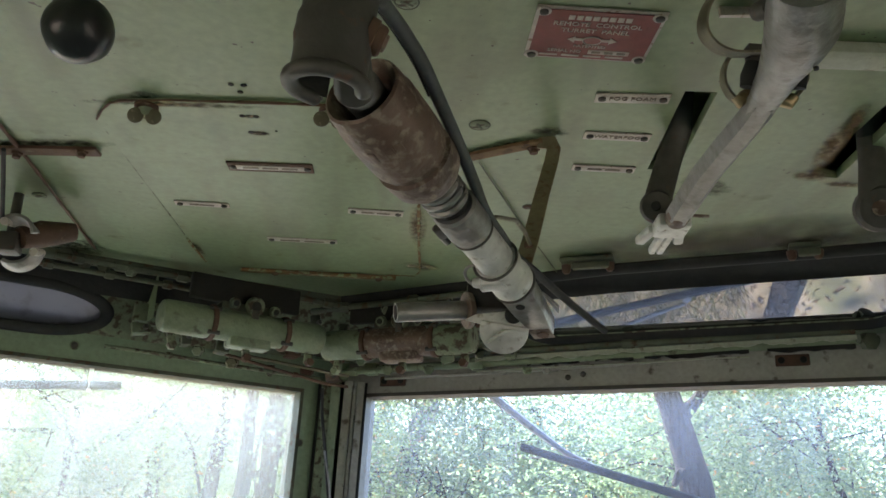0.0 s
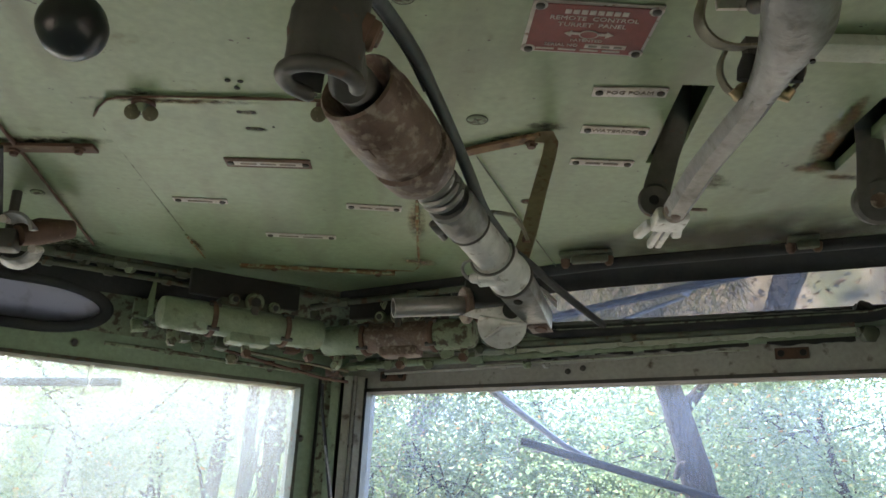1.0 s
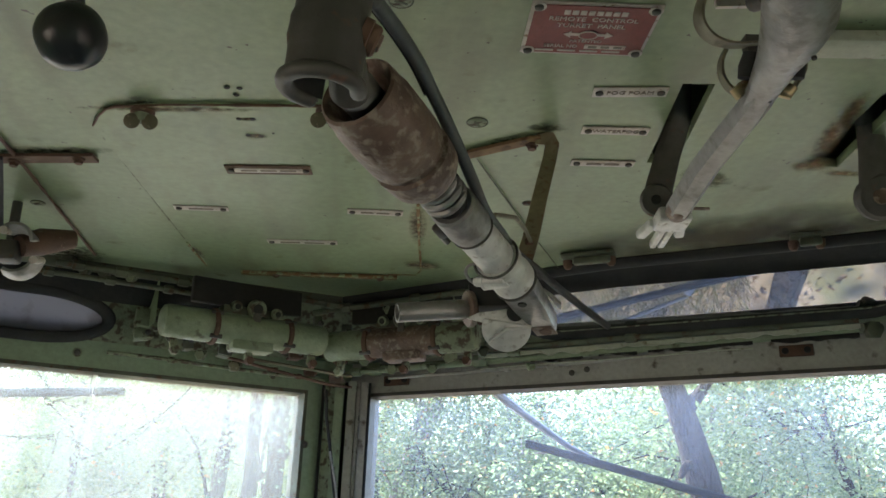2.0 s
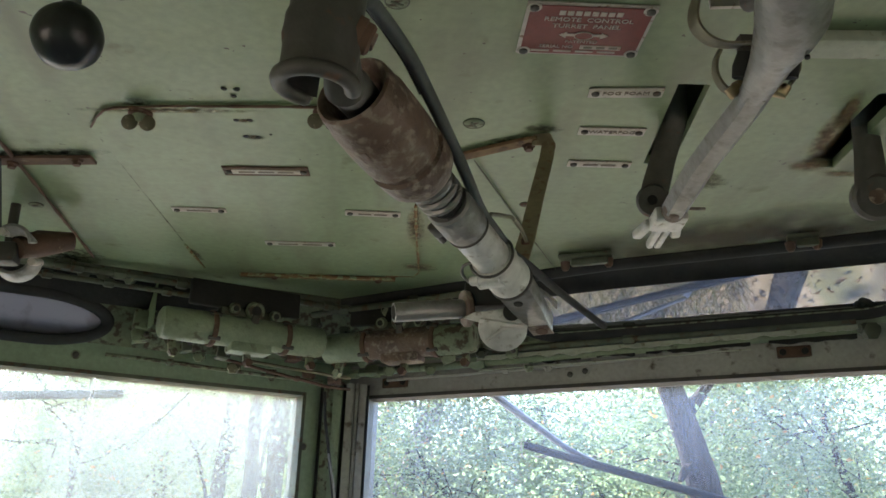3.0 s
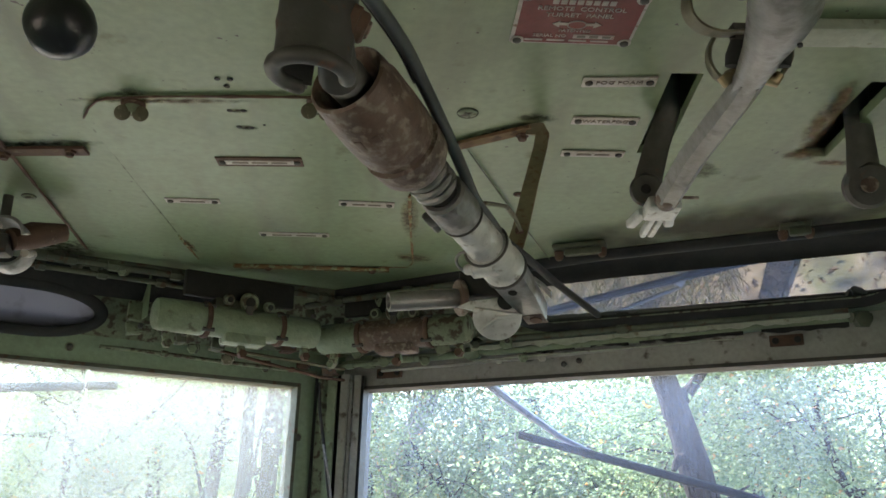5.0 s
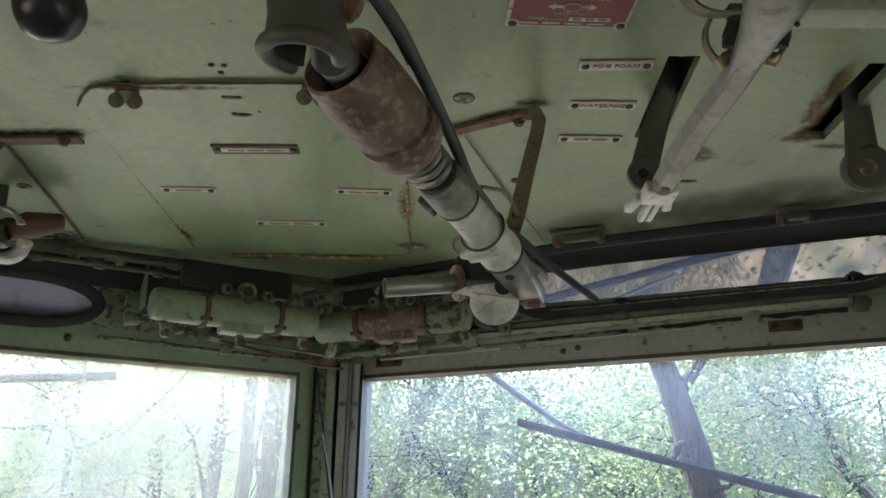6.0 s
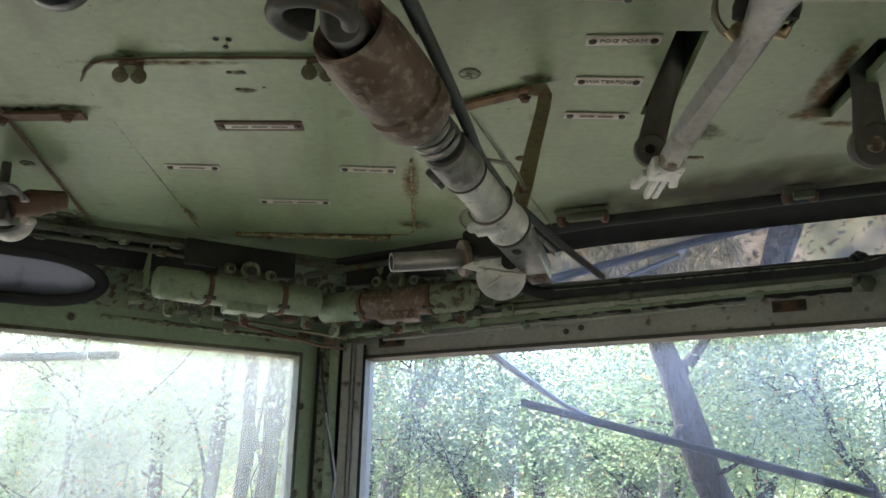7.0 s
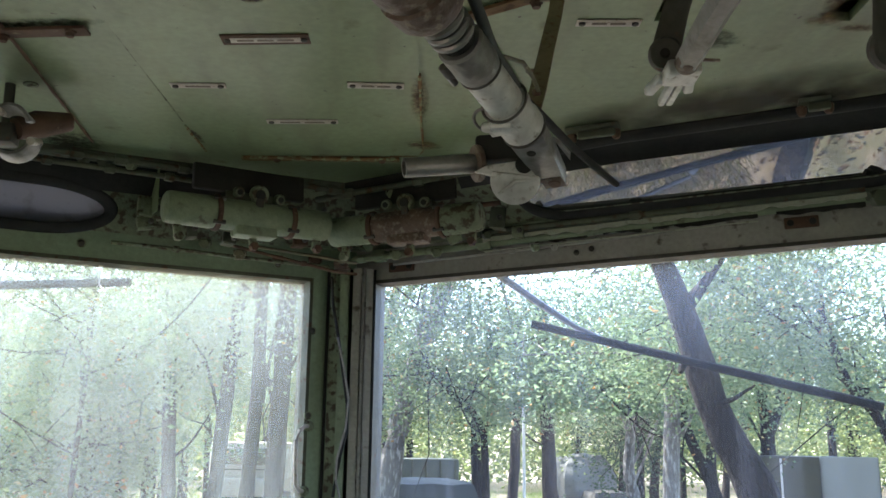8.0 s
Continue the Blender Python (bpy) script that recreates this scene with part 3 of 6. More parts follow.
flat_screw(*(0.237, 1.116), 0.007, rust_m, 40)
# old screw holes: black discs in place of the shade inside them
for k, (x, y) in enumerate(((-0.134, 0.833), (-0.121, 0.833), (-0.126, 0.848), (-0.129, 0.897), (-0.114, 0.896), (-0.123, 0.937), (-0.109, 0.938), (-0.094, 0.929))):
    r = 0.0033 if k < 7 else 0.0016
    single("screw_hole", lathe((x, y, CEIL - 0.0032 * (k > 2) - 0.0008), (x, y, CEIL - 0.0032 * (k > 2) - 0.0014), [(0, r), (1, r * 0.9)], 12), black_m,
           "small black disc for an empty shaded screw hole with rust round it", "screw hole", group="old screw holes")


def label_plate(xl, yl, xr, yr, words, depth=0.019, bars=0, rusty=False):
    """A small engraved plate held by two screws."""
    c = V(((xl + xr) / 2, (yl + yr) / 2, CEIL))
    ln = math.hypot(xr - xl, yr - yl) + 0.012
    tn = math.atan2(yr - yl, xr - xl)
    rot = Matrix.Rotation(tn, 3, "Z")
    z = CEIL - (0.0035 if -0.27 < c.x < 0.08 and c.y > 0.9 else 0)
    t = root("label_plate", (c.x, c.y, z), ("small pale metal label plate reading " + words.lower()) if words else "small worn metal label plate with illegible engraving", "label plate", "ceiling label plates")
    part("plate", block((c.x, c.y, z - 0.0012), (ln, depth, 0.0018), rot, 0.0006), rust_m if rusty else plate_m, t)
    if rusty:
        part("strip", block((c.x, c.y, z - 0.0024), (ln * 0.80, depth * 0.45, 0.0008), rot, 0.0002), plate_m, t, "pale engraved strip")
    for s in (-1, 1):
        q = c + rot @ V((s * (ln / 2 - 0.007), 0, 0))
        part("screw", lathe((q.x, q.y, z - 0.002), (q.x, q.y, z - 0.005), [(0, 0.0042), (0.6, 0.0042), (1, 0.002)], 12), cast_dark, t, "dark screw head")
    face = Matrix.Translation((c.x, c.y, z - 0.0023)) @ rot.to_4x4() @ Matrix(((1, 0, 0, 0), (0, -1, 0, 0), (0, 0, -1, 0), (0, 0, 0, 1)))
    if words:
        part("lettering", text_mesh(words, 0.0098, face), ink_m, t, "engraved letters")
    for k in range(bars):
        w = (ln - 0.034) / bars
        part("lettering", block(face @ V((-(ln - 0.034) / 2 + w * (k + 0.5), 0, 0.0005)), (w * 0.82, 0.0045, 0.0005), rot, 0), ink_m, t, "illegible engraving")


label_plate(*(0.249, 0.798), *(0.314, 0.790), "FOG FOAM")
label_plate(*(0.260, 0.885), *(0.324, 0.881), "WATERFOG", 0.018)
label_plate(*(0.269, 0.974), *(0.335, 0.970), "", 0.016, 2)
label_plate(*(-0.156, 1.037), *(-0.061, 1.029), "", 0.026, 3, True)
label_plate(*(-0.246, 1.18), *(-0.183, 1.178), "", 0.015, 1)
label_plate(*(-0.005, 1.166), *(0.061, 1.166), "", 0.019, 2)
label_plate(*(-0.129, 1.311), *(-0.033, 1.307), "", 0.016, 2)

# red maker's plate
mp = root("name_plate", (0.209, 0.685, CEIL), "red enamelled metal name plate for the remote control turret panel", "name plate")
F = Matrix.Translation((0.2095, 0.6850, CEIL - 0.0022)) @ spin("Z", -2.5).to_4x4() @ Matrix(((1, 0, 0, 0), (0, -1, 0, 0), (0, 0, -1, 0), (0, 0, 0, 1)))
R3 = F.to_3x3()
part("border", block(F @ V((0, 0, -0.001)), (0.116, 0.083, 0.0016), R3, 0.0007), plate_m, mp, "pale metal border")
fld = rounded(-0.0545, 0.0545, -0.038, 0.038, 0.005, 0.005, 4)
part("field", slab([F @ V((x, y, 0.0002)) for x, y in fld], [], R3 @ V((0, 0, 0.0006))), red_m, mp, "red enamel field")
for sx in (-1, 1):
    for sy in (-1, 1):
        q = F @ V((sx * 0.0515, sy * 0.035, 0))
        part("corner", lathe(q, q + R3 @ V((0, 0, 0.0012)), [(0, 0.0068), (1, 0.0066)], 16), plate_m, mp, "pale corner boss")
        part("screw", lathe(q + R3 @ V((0, 0, 0.001)), q + R3 @ V((0, 0, 0.004)), [(0, 0.0042), (0.6, 0.004), (1, 0.002)], 12), cast_dark, mp, "dark screw head")
at = lambda x, y, z=0.0011: F @ Matrix.Translation((x, y, z))
for k in range(8):
    part("lettering", block(at(-0.0255 + k * 0.0073, 0.0285).translation, (0.0056, 0.0066, 0.0006), R3, 0.0003), letter_m, mp, "maker's name as bars")
part("lettering", text_mesh("REMOTE  CONTROL", 0.0088, at(0.0, 0.0185)), letter_m, mp)
part("lettering", text_mesh("TURRET  PANEL", 0.0088, at(0.0, 0.0085)), letter_m, mp)
bm = block(at(0, -0.0055).translation, (0.034, 0.0042, 0.0006), R3, 0.0002)
for sx in (-1, 1):
    joined(bm, slab([F @ V((sx * 0.016, -0.0055 + a, 0.001)) for a in (0.005, -0.005)] + [F @ V((sx * 0.023, -0.0055, 0.001))], [], R3 @ V((0, 0, 0.0006))))
part("emblem", bm, letter_m, mp, "plain arrow emblem")
part("emblem", slab([F @ V((0.0085 * math.cos(k * 0.2618), -0.0055 + 0.0062 * math.sin(k * 0.2618), 0.0013)) for k in range(24)], [], R3 @ V((0, 0, 0.0006))), red_m, mp, "emblem disc")
part("emblem", tube([F @ V((0.0085 * math.cos(k * 0.2618), -0.0055 + 0.0062 * math.sin(k * 0.2618), 0.0018)) for k in range(25)], 0.0007, 5), letter_m, mp, "emblem ring")
part("lettering", text_mesh("PATENTED", 0.0062, at(0.0, -0.0165)), letter_m, mp)
part("lettering", text_mesh("SERIAL NO", 0.0066, at(-0.022, -0.0255)), letter_m, mp)
part("lettering", block(at(0.02, -0.0255).translation, (0.039, 0.0068, 0.0006), R3, 0.0002), letter_m, mp, "pale number field")
for k in range(3):
    part("lettering", block(at(0.008 + k * 0.012, -0.0255, 0.0015).translation, (0.008, 0.003, 0.0006), R3, 0), ink_m, mp, "number as bars")
for k in range(4):
    part("lettering", block(at(-0.036 + k * 0.021, -0.033).translation, (0.017, 0.0024, 0.0006), R3, 0), letter_m, mp, "illegible small print")

# pale ledge strip beside the lever head
single("ceiling_strip", block((0.56, 0.664, CEIL - 0.007), (0.30, 0.032, 0.012), spin("Z", -5), 0.002), pale_strip, "pale green flat strip screwed under the ceiling", "strip", origin=(0.56, 0.69, CEIL))

# ---- black knob ----
kb = root("ball_knob", (-0.185, 0.50, CEIL), "glossy black ball knob on a short control rod", "knob")
kc = V((-0.177, 0.517, 2.7586))
bm = bmesh.new()
bmesh.ops.create_uvsphere(bm, u_segments=32, v_segments=20, radius=0.0220, matrix=Matrix.Translation(kc))
for v in bm.verts:
    v.co += (v.co - kc).normalized() * 0.0009 * noise.noise(v.co * 70)
part("ball", bm, bakelite, kb)
part("rod", tube([kc + V((0, 0.004, 0.012)), kc + V((-0.004, -0.02, 0.08)), (kc.x - 0.006, kc.y - 0.03, CEIL)], 0.006, 12), cast_dark, kb, "dark steel rod")

# ---- turret control column ----
AXA, AXB = V((0.0075, 0.5115, 2.7246)), V((0.167, 0.7566, 2.6585))


def AX(k):
    """The axis of the hanging control column: 0 at the sleeve's mouth, 1 near its foot."""
    return AXA + (AXB - AXA) * k


AXD = (AXB - AXA).normalized()
AXX = AXD.cross(V((0, 0, 1))).normalized()      # across the column, to the right
AXN = AXX.cross(AXD).normalized()               # above it
ALONG = Matrix((AXX, AXD, AXN)).transposed()
tc = root("turret_control", (0.02, 0.38, CEIL), "hanging remote turret control column of dark and bare metal", "control lever")
rim = V((-0.0132, 0.432, 2.6865))
ax = V((0.095, -0.04, 1)).normalized()
top = rim + ax * ((CEIL - rim.z) / ax.z)
gap = V((0.60, 0.80, 0))
# the cast socket: a thick hook-shaped wall, open towards the sleeve
bm = lathe(rim, rim + ax * 0.10, [(0.92, 0.0130), (0.40, 0.0150), (0.0, 0.0160), (0.0, 0.0208), (0.20, 0.0212), (0.26, 0.0224), (0.36, 0.0224), (0.42, 0.0208), (1.0, 0.0203)], 48, cap=False)
for fc in [f_ for f_ in bm.faces if (f_.calc_center_median() - rim).dot(ax) < 0.042 and (f_.calc_center_median() - rim).dot(gap) > 0.0128]:
    bm.faces.remove(fc)
bmesh.ops.subdivide_edges(bm, edges=[e_ for e_ in bm.edges if e_.calc_length() > 0.008], cuts=2)
for v_ in bm.verts:
    v_.co += (v_.co - rim - ax * (v_.co - rim).dot(ax)).normalized() * 0.0005 * noise.noise(v_.co * 120)
part("socket", bm, cast_dark, tc, "dark cast socket")
gx = gap.normalized()
gy = ax.cross(gx)
lipc = arc(rim, 0.0200, 48, 322, gx, gy, 40)
part("socket_lip", tube(lipc, [0.0030] + [0.0048] * 39 + [0.0030], 12), cast_dark, tc, "rolled open lip")
part("stem", tube([rim + ax * 0.095, top], [0.0205, 0.0205], 24), cast_dark, tc)
bp = V((0.0100, 0.4280, 2.7150))
bd = V((0.93, 0.16, -0.32)).normalized()
part("boss", lathe(bp - bd * 0.004, bp + bd * 0.0065, [(0, 0.0108), (0.45, 0.0104), (0.5, 0.0092), (0.86, 0.0090), (1, 0.0076)], 22), rust_m, tc, "rusty bolt boss")
part("boss_nut", lathe(bp + bd * 0.0060, bp + bd * 0.0085, [(0, 0.0052), (0.8, 0.0050), (1, 0.0040)], 6), cast_brown, tc, "brown nut")
# hooked link between socket and sleeve
part("link", tube([rim + ax * 0.050 + V((0.004, -0.002, 0)), rim + ax * 0.028 + V((0.009, 0.006, 0)), rim + ax * 0.012 + V((0.0135, 0.024, 0)), AX(0.0) + V((-0.004, -0.014, -0.003)), AX(0.03), AX(0.12)],
                  [0.0085, 0.0100, 0.0118, 0.0140, 0.0135, 0.0120], 18), cast_dark, tc, "dark curved link")
bm = lathe(AX(-0.02), AX(0.312), [(0.32, 0.0165), (0.06, 0.0205), (0.015, 0.0232), (0.0, 0.0250), (0.015, 0.0268), (0.06, 0.0276), (0.17, 0.0280), (0.19, 0.0291), (0.42, 0.0295), (0.62, 0.0290), (0.655, 0.0284),
                                  (0.665, 0.0262), (0.72, 0.0260), (0.735, 0.0288), (0.84, 0.0284), (0.93, 0.0268), (0.985, 0.0236), (1.0, 0.0135)], 48, cap=False)
for v_ in bm.verts:
    v_.co += V((noise.noise(v_.co * 90), noise.noise(v_.co * 90 + V((5, 0, 0))), noise.noise(v_.co * 90 + V((0, 5, 0))))) * 0.0004
part("sleeve", bm, cast_brown, tc, "brown oxidised sleeve")
# black plug that paints in the shade deep in the sleeve
part("sleeve_bore", lathe(AX(0.085), AX(0.10), [(0, 0.0168), (1, 0.0168)], 24), black_m, tc, "black disc for the shaded bore")
# raised cast mark on the sleeve's shoulder
for k in range(4):
    a_ = radians(-98 + 13 * k)
    rr_ = AXX * math.cos(a_) + AXN * math.sin(a_)
    tt_ = AXX * -math.sin(a_) + AXN * math.cos(a_)
    part("cast_mark", block(AX(0.092) + rr_ * 0.0292, (0.0052, 0.0095, 0.0012), Matrix((tt_, AXD, rr_)).transposed(), 0.0005), cast_brown, tc, "raised worn cast mark as bars")
for k in range(4):
    part("ring", tube(arc(AX(0.316 + 0.028 * k), 0.0148, 0, 360, AXX, AXN, 28), 0.0031, 8), aluminium, tc, "dull spring coil")
# core coloured black to give the shadows between the coils
part("spring_core", lathe(AX(0.31), AX(0.44), [(0, 0.0128), (1, 0.0128)], 24), black_m, tc, "core blacked for the shade between coils")
part("tube", lathe(AX(0.438), AX(0.560), [(0, 0.0165), (0.06, 0.0184), (0.75, 0.0182), (0.9, 0.0174), (1, 0.0166)], 32), aluminium, tc, "grey aluminium tube")
part("band", tube(arc(AX(0.560), 0.0166, 0, 360, AXX, AXN, 32), 0.0013, 8), cast_dark, tc, "dark wire band")
part("tube", lathe(AX(0.558), AX(0.735), [(0, 0.0162), (0.5, 0.0160), (0.9, 0.0158), (1, 0.015)], 32), alu_bright, tc, "worn aluminium tube")
lg = AX(0.50) - AXX * 0.0165 - AXN * 0.009
part("lug", block(lg, (0.010, 0.014, 0.007), ALONG, 0.002), cast_dark, tc, "dark lug")
part("clip_bolt", lathe(lg - AXX * 0.003 - AXD * 0.006, lg - AXX * 0.003 + AXD * 0.016, [(0, 0.003), (1, 0.003)], 8), aluminium, tc, "small bolt")
# hose clamp: two lips, a bright worm screw and a bent wire
part("clamp", lathe(AX(0.712), AX(0.850), [(0, 0.0172), (0.05, 0.0190), (0.22, 0.0194), (0.26, 0.0178), (0.66, 0.0178), (0.72, 0.0190), (0.94, 0.0188), (1, 0.0172)], 32), alu_bright, tc, "bright hose clamp")
for k_, r_ in ((0.712, 0.0192), (0.852, 0.0186)):
    part("clamp_edge", tube(arc(AX(k_), r_, 0, 360, AXX, AXN, 28), 0.0012, 6), cast_dark, tc, "dark clamp edge")
wc = AX(0.735) - AXX * 0.0165 - AXN * 0.0100
part("clamp_wire", tube(arc(wc, 0.0115, 0, 360, (AXX * 0.96 + AXD * 0.25), (AXD * 0.75 - AXN * 0.5), 24), 0.0014, 8), aluminium, tc, "bent wire clip")
part("clamp_screw", lathe(wc - AXX * 0.004 - AXN * 0.006, wc + AXX * 0.022 - AXN * 0.0085, [(0, 0.0036), (0.1, 0.0046), (0.3, 0.0046), (0.32, 0.0036), (0.9, 0.0036), (1, 0.0028)], 12), alu_bright, tc, "clamp screw")
part("clamp_tab", block(wc + AXX * 0.010 + AXD * 0.010 - AXN * 0.006, (0.024, 0.008, 0.004), ALONG, 0.001), alu_bright, tc, "bright clamp tab")
# tapering foot plate with bolt holes
c0, c1 = AX(0.845) - AXN * 0.001, AX(1.135) - AXX * 0.004
foot = [c0 - AXX * 0.0170, c0.lerp(c1, 0.5) - AXX * 0.0150, c1 - AXX * 0.0100, c1 + AXD * 0.006 - AXX * 0.006, c1 + AXD * 0.006 + AXX * 0.008, c1 + AXX * 0.0105, c0.lerp(c1, 0.5) + AXX * 0.0150, c0 + AXX * 0.0170]
bm = slab([p_ - AXN * 0.009 for p_ in foot], [], AXN * 0.018)
bmesh.ops.bevel(bm, geom=bm.edges[:], offset=0.003, segments=2, affect="EDGES", profile=0.5)
part("foot_plate", bm, aluminium, tc, "tapering aluminium foot plate")
for k_, o_, r_, mt_ in ((0.935, -0.003, 0.0042, black_m), (1.125, -0.003, 0.0062, rust_m)):
    c = AX(k_) + AXX * o_ - AXN * 0.0096
    part("hole", lathe(c, c - AXN * 0.0012, [(0, r_), (1, r_ * 0.9)], 18), mt_, tc, "black disc for a shaded bolt hole" if mt_ is black_m else "rusty bolt hole")
part("end_stain", block(c1 - AXD * 0.004 - AXN * 0.0092, (0.0205, 0.018, 0.0012), ALONG, 0.0005), cast_brown, tc, "browned end")
part("side_tab", slab([AX(0.93) + AXX * 0.017, AX(1.06) + AXX * 0.0185, AX(1.03) + AXX * 0.022, AX(0.97) + AXX * 0.020], [], AXN * 0.003), aluminium, tc, "pale bent side tab")
ca, cb = V((0.046, 0.791, 2.655)), V((0.112, 0.803, 2.664))
cd = (cb - ca).normalized()
bm = lathe(ca, cb, [(0.12, 0.0070), (0.0, 0.0072), (0.0, 0.0090), (0.97, 0.0092), (1.0, 0.0086)], 28, cap=False)
part("cross_tube", bm, aluminium, tc, "open aluminium cross tube")
part("cross_bore", lathe(ca + cd * 0.008, ca + cd * 0.009, [(0, 0.0072), (1, 0.0072)], 20), black_m, tc, "black disc for the shaded tube bore")
part("cross_flange", lathe(cb, cb + cd * 0.006, [(0, 0.0165), (0.2, 0.0175), (0.8, 0.0175), (1, 0.0165)], 28), cast_brown, tc, "brown flange")
part("housing", block(V((0.142, 0.800, 2.677)), (0.056, 0.024, 0.026), spin("Z", -14), 0.004), black_m, tc, "dark housing")
q0 = [V(p) for p in ((0.109, 0.784, 2.650), (0.120, 0.782, 2.6555), (0.157, 0.777, 2.660), (0.171, 0.776, 2.657), (0.169, 0.781, 2.642), (0.157, 0.784, 2.634), (0.130, 0.785, 2.640), (0.1315, 0.784, 2.645))]
bm = slab(q0, [], (0.002, 0.016, 0.004))
bmesh.ops.bevel(bm, geom=bm.edges[:], offset=0.0012, segments=2, affect="EDGES", profile=0.5)
part("bracket", bm, alu_bright, tc, "bright cast bracket")
dc = V((0.1455, 0.7800, 2.6405))
dn = V((-0.16, -0.86, -0.50)).normalized()
du = V((0.98, -0.10, -0.15)).normalized()
dv = dn.cross(du).normalized()
half = [dc + (du * math.cos(radians(a_)) + dv * math.sin(radians(a_))) * 0.0225 for a_ in range(-15, 196, 10)]
if (half[10] - dc).z > 0:
    half = [dc + (du * math.cos(radians(a_)) - dv * math.sin(radians(a_))) * 0.0225 for a_ in range(-15, 196, 10)]
bm = slab(half, [], -dn * 0.011)
bmesh.ops.bevel(bm, geom=bm.edges[:], offset=0.0014, segments=2, affect="EDGES", profile=0.5)
part("disc", bm, alu_bright, tc, "bright half disc")
part("disc_rib", tube([dc + dn * 0.001 + du * 0.020 + V((0, 0, 0.004)), dc + dn * 0.0015, dc + dn * 0.001 - du * 0.016 - V((0, 0, 0.014))], [0.0016, 0.0022, 0.0014], 8), alu_bright, tc, "cast rib")
hc = V((0.153, 0.7745, 2.6545))
part("hole", lathe(hc, hc + V((0.001, 0.004, 0.001)), [(0, 0.0080), (1, 0.0080)], 20), black_m, tc, "black disc for a shaded bolt hole")

hose = root("control_hose", (-0.05, 0.32, CEIL), "blue-grey rubber hose with a cut black end beside the control column", "hose")
fine = smooth(((-0.030, 0.355, 2.80), (0.0057, 0.4320, 2.7534), (0.0152, 0.4480, 2.7504), (0.0285, 0.4736, 2.7492), (0.0425, 0.5002, 2.7447), (0.0546, 0.5276, 2.7384), (0.0659, 0.5505, 2.7301), (0.0785, 0.5785, 2.7218), (0.0924, 0.6077, 2.7097), (0.1053, 0.6366, 2.6990), (0.1212, 0.6638, 2.6921), (0.1417, 0.7054, 2.6883), (0.1677, 0.7546, 2.6920), (0.2140, 0.8257, 2.6877), (0.2741, 0.8979, 2.6760)))
cut = len(fine) * 3 // 4
part("hose", tube(fine[:cut + 1], [0.0049 - 0.0008 * (i / len(fine)) for i in range(cut + 1)], 14), hose_m, hose)
part("tail", tube(fine[cut:], [0.0043 - 0.0006 * (i / (len(fine) - cut)) for i in range(len(fine) - cut)], 12), rubber, hose, "black lower length")
part("end", tube([fine[-1], fine[-1] + (fine[-1] - fine[-2]).normalized() * 0.004], 0.0034, 10), rubber, hose, "black cut end")
single("cable", tube([p + V((-0.0052, 0.001, -0.001)) for p in fine[3:26]], 0.0009, 6), rubber, "thin black wire along the hose", "cable")

# bent steel strap that carries the column, and its partner on the other side
def hanger(name, pts, width, mat, label, bolts):
    t = root(name, (*V(pts[0]).xy, CEIL), label, "bracket", "ceiling straps")
    part("strap", strap(pts, width, 0.004, (0, 0, 1)), mat, t)
    for b in bolts:
        part("bolt", lathe((*b, CEIL - 0.004), (*b, CEIL - 0.013), [(0, 0.0075), (0.5, 0.0075), (0.6, 0.0055), (1, 0.005)], 6), rust_m, t, "rusty bolt head")
    return t


hg = hanger("strap_bracket", [(0.120, 0.970, CEIL - 0.004), (0.19, 0.920, CEIL - 0.004), (0.212, 0.904, CEIL - 0.005)], 0.016, rust_tan, "bent rusty steel strap bolted under the ceiling", [(0.203, 0.919)])
part("leg", strap([V(p) for p in ((0.206, 0.905, CEIL - 0.004), (0.221, 0.899, CEIL - 0.008), (0.222, 0.897, 2.885), (0.218, 0.894, 2.866), (0.195, 0.844, 2.800), (0.171, 0.785, 2.730), (0.156, 0.752, 2.692))], 0.0155, 0.004, (0.3, 1, 0.2)), olive_strap, hg, "olive painted leg with worn tan paint")
for q in ((0.168, 0.777, 2.722), (0.160, 0.756, 2.698)):
    part("bolt", lathe(V(q) + V((0, -0.003, -0.002)), V(q) + V((0, 0.005, 0.004)), [(0, 0.0036), (0.3, 0.0046), (1, 0.0046)], 6), rust_m, hg, "rusty bolt head")
hanger("strap_bracket", [(-0.47, 1.045, CEIL - 0.004), (-0.39, 1.033, CEIL - 0.004), (-0.316, 1.024, CEIL - 0.004)], 0.020, rust_m, "flat rusty steel strap bolted under the ceiling", [(-0.417, 1.04), (-0.335, 1.023)])
single("rod_loop", tube([V(p) for p in ((0.112, 0.662, 2.700), (0.118, 0.668, 2.708), (0.125, 0.679, 2.712), (0.142, 0.706, 2.721), (0.156, 0.736, 2.722), (0.164, 0.752, 2.716))], 0.0020, 8), olive_brass, "thin bent olive rod behind the strap", "rod")

# ---- the right-hand levers ----
lv = root("control_lever", (0.35, 0.86, CEIL), "weathered cast aluminium control lever with a swollen grip", "control lever", "turret levers")
lp = [V(p) for p in ((0.2940, 0.4730, 2.8150), (0.3048, 0.4993, 2.8121), (0.3136, 0.5202, 2.8106), (0.3181, 0.5418, 2.8081), (0.3233, 0.5734, 2.8070), (0.3288, 0.6109, 2.8042), (0.3316, 0.6376, 2.8028), (0.3331, 0.6910, 2.8010), (0.3335, 0.7453, 2.7970), (0.3387, 0.8328, 2.7876))]
fine, rr = [], []
rl = [0.0245, 0.0262, 0.0262, 0.0228, 0.0170, 0.0132, 0.0118]
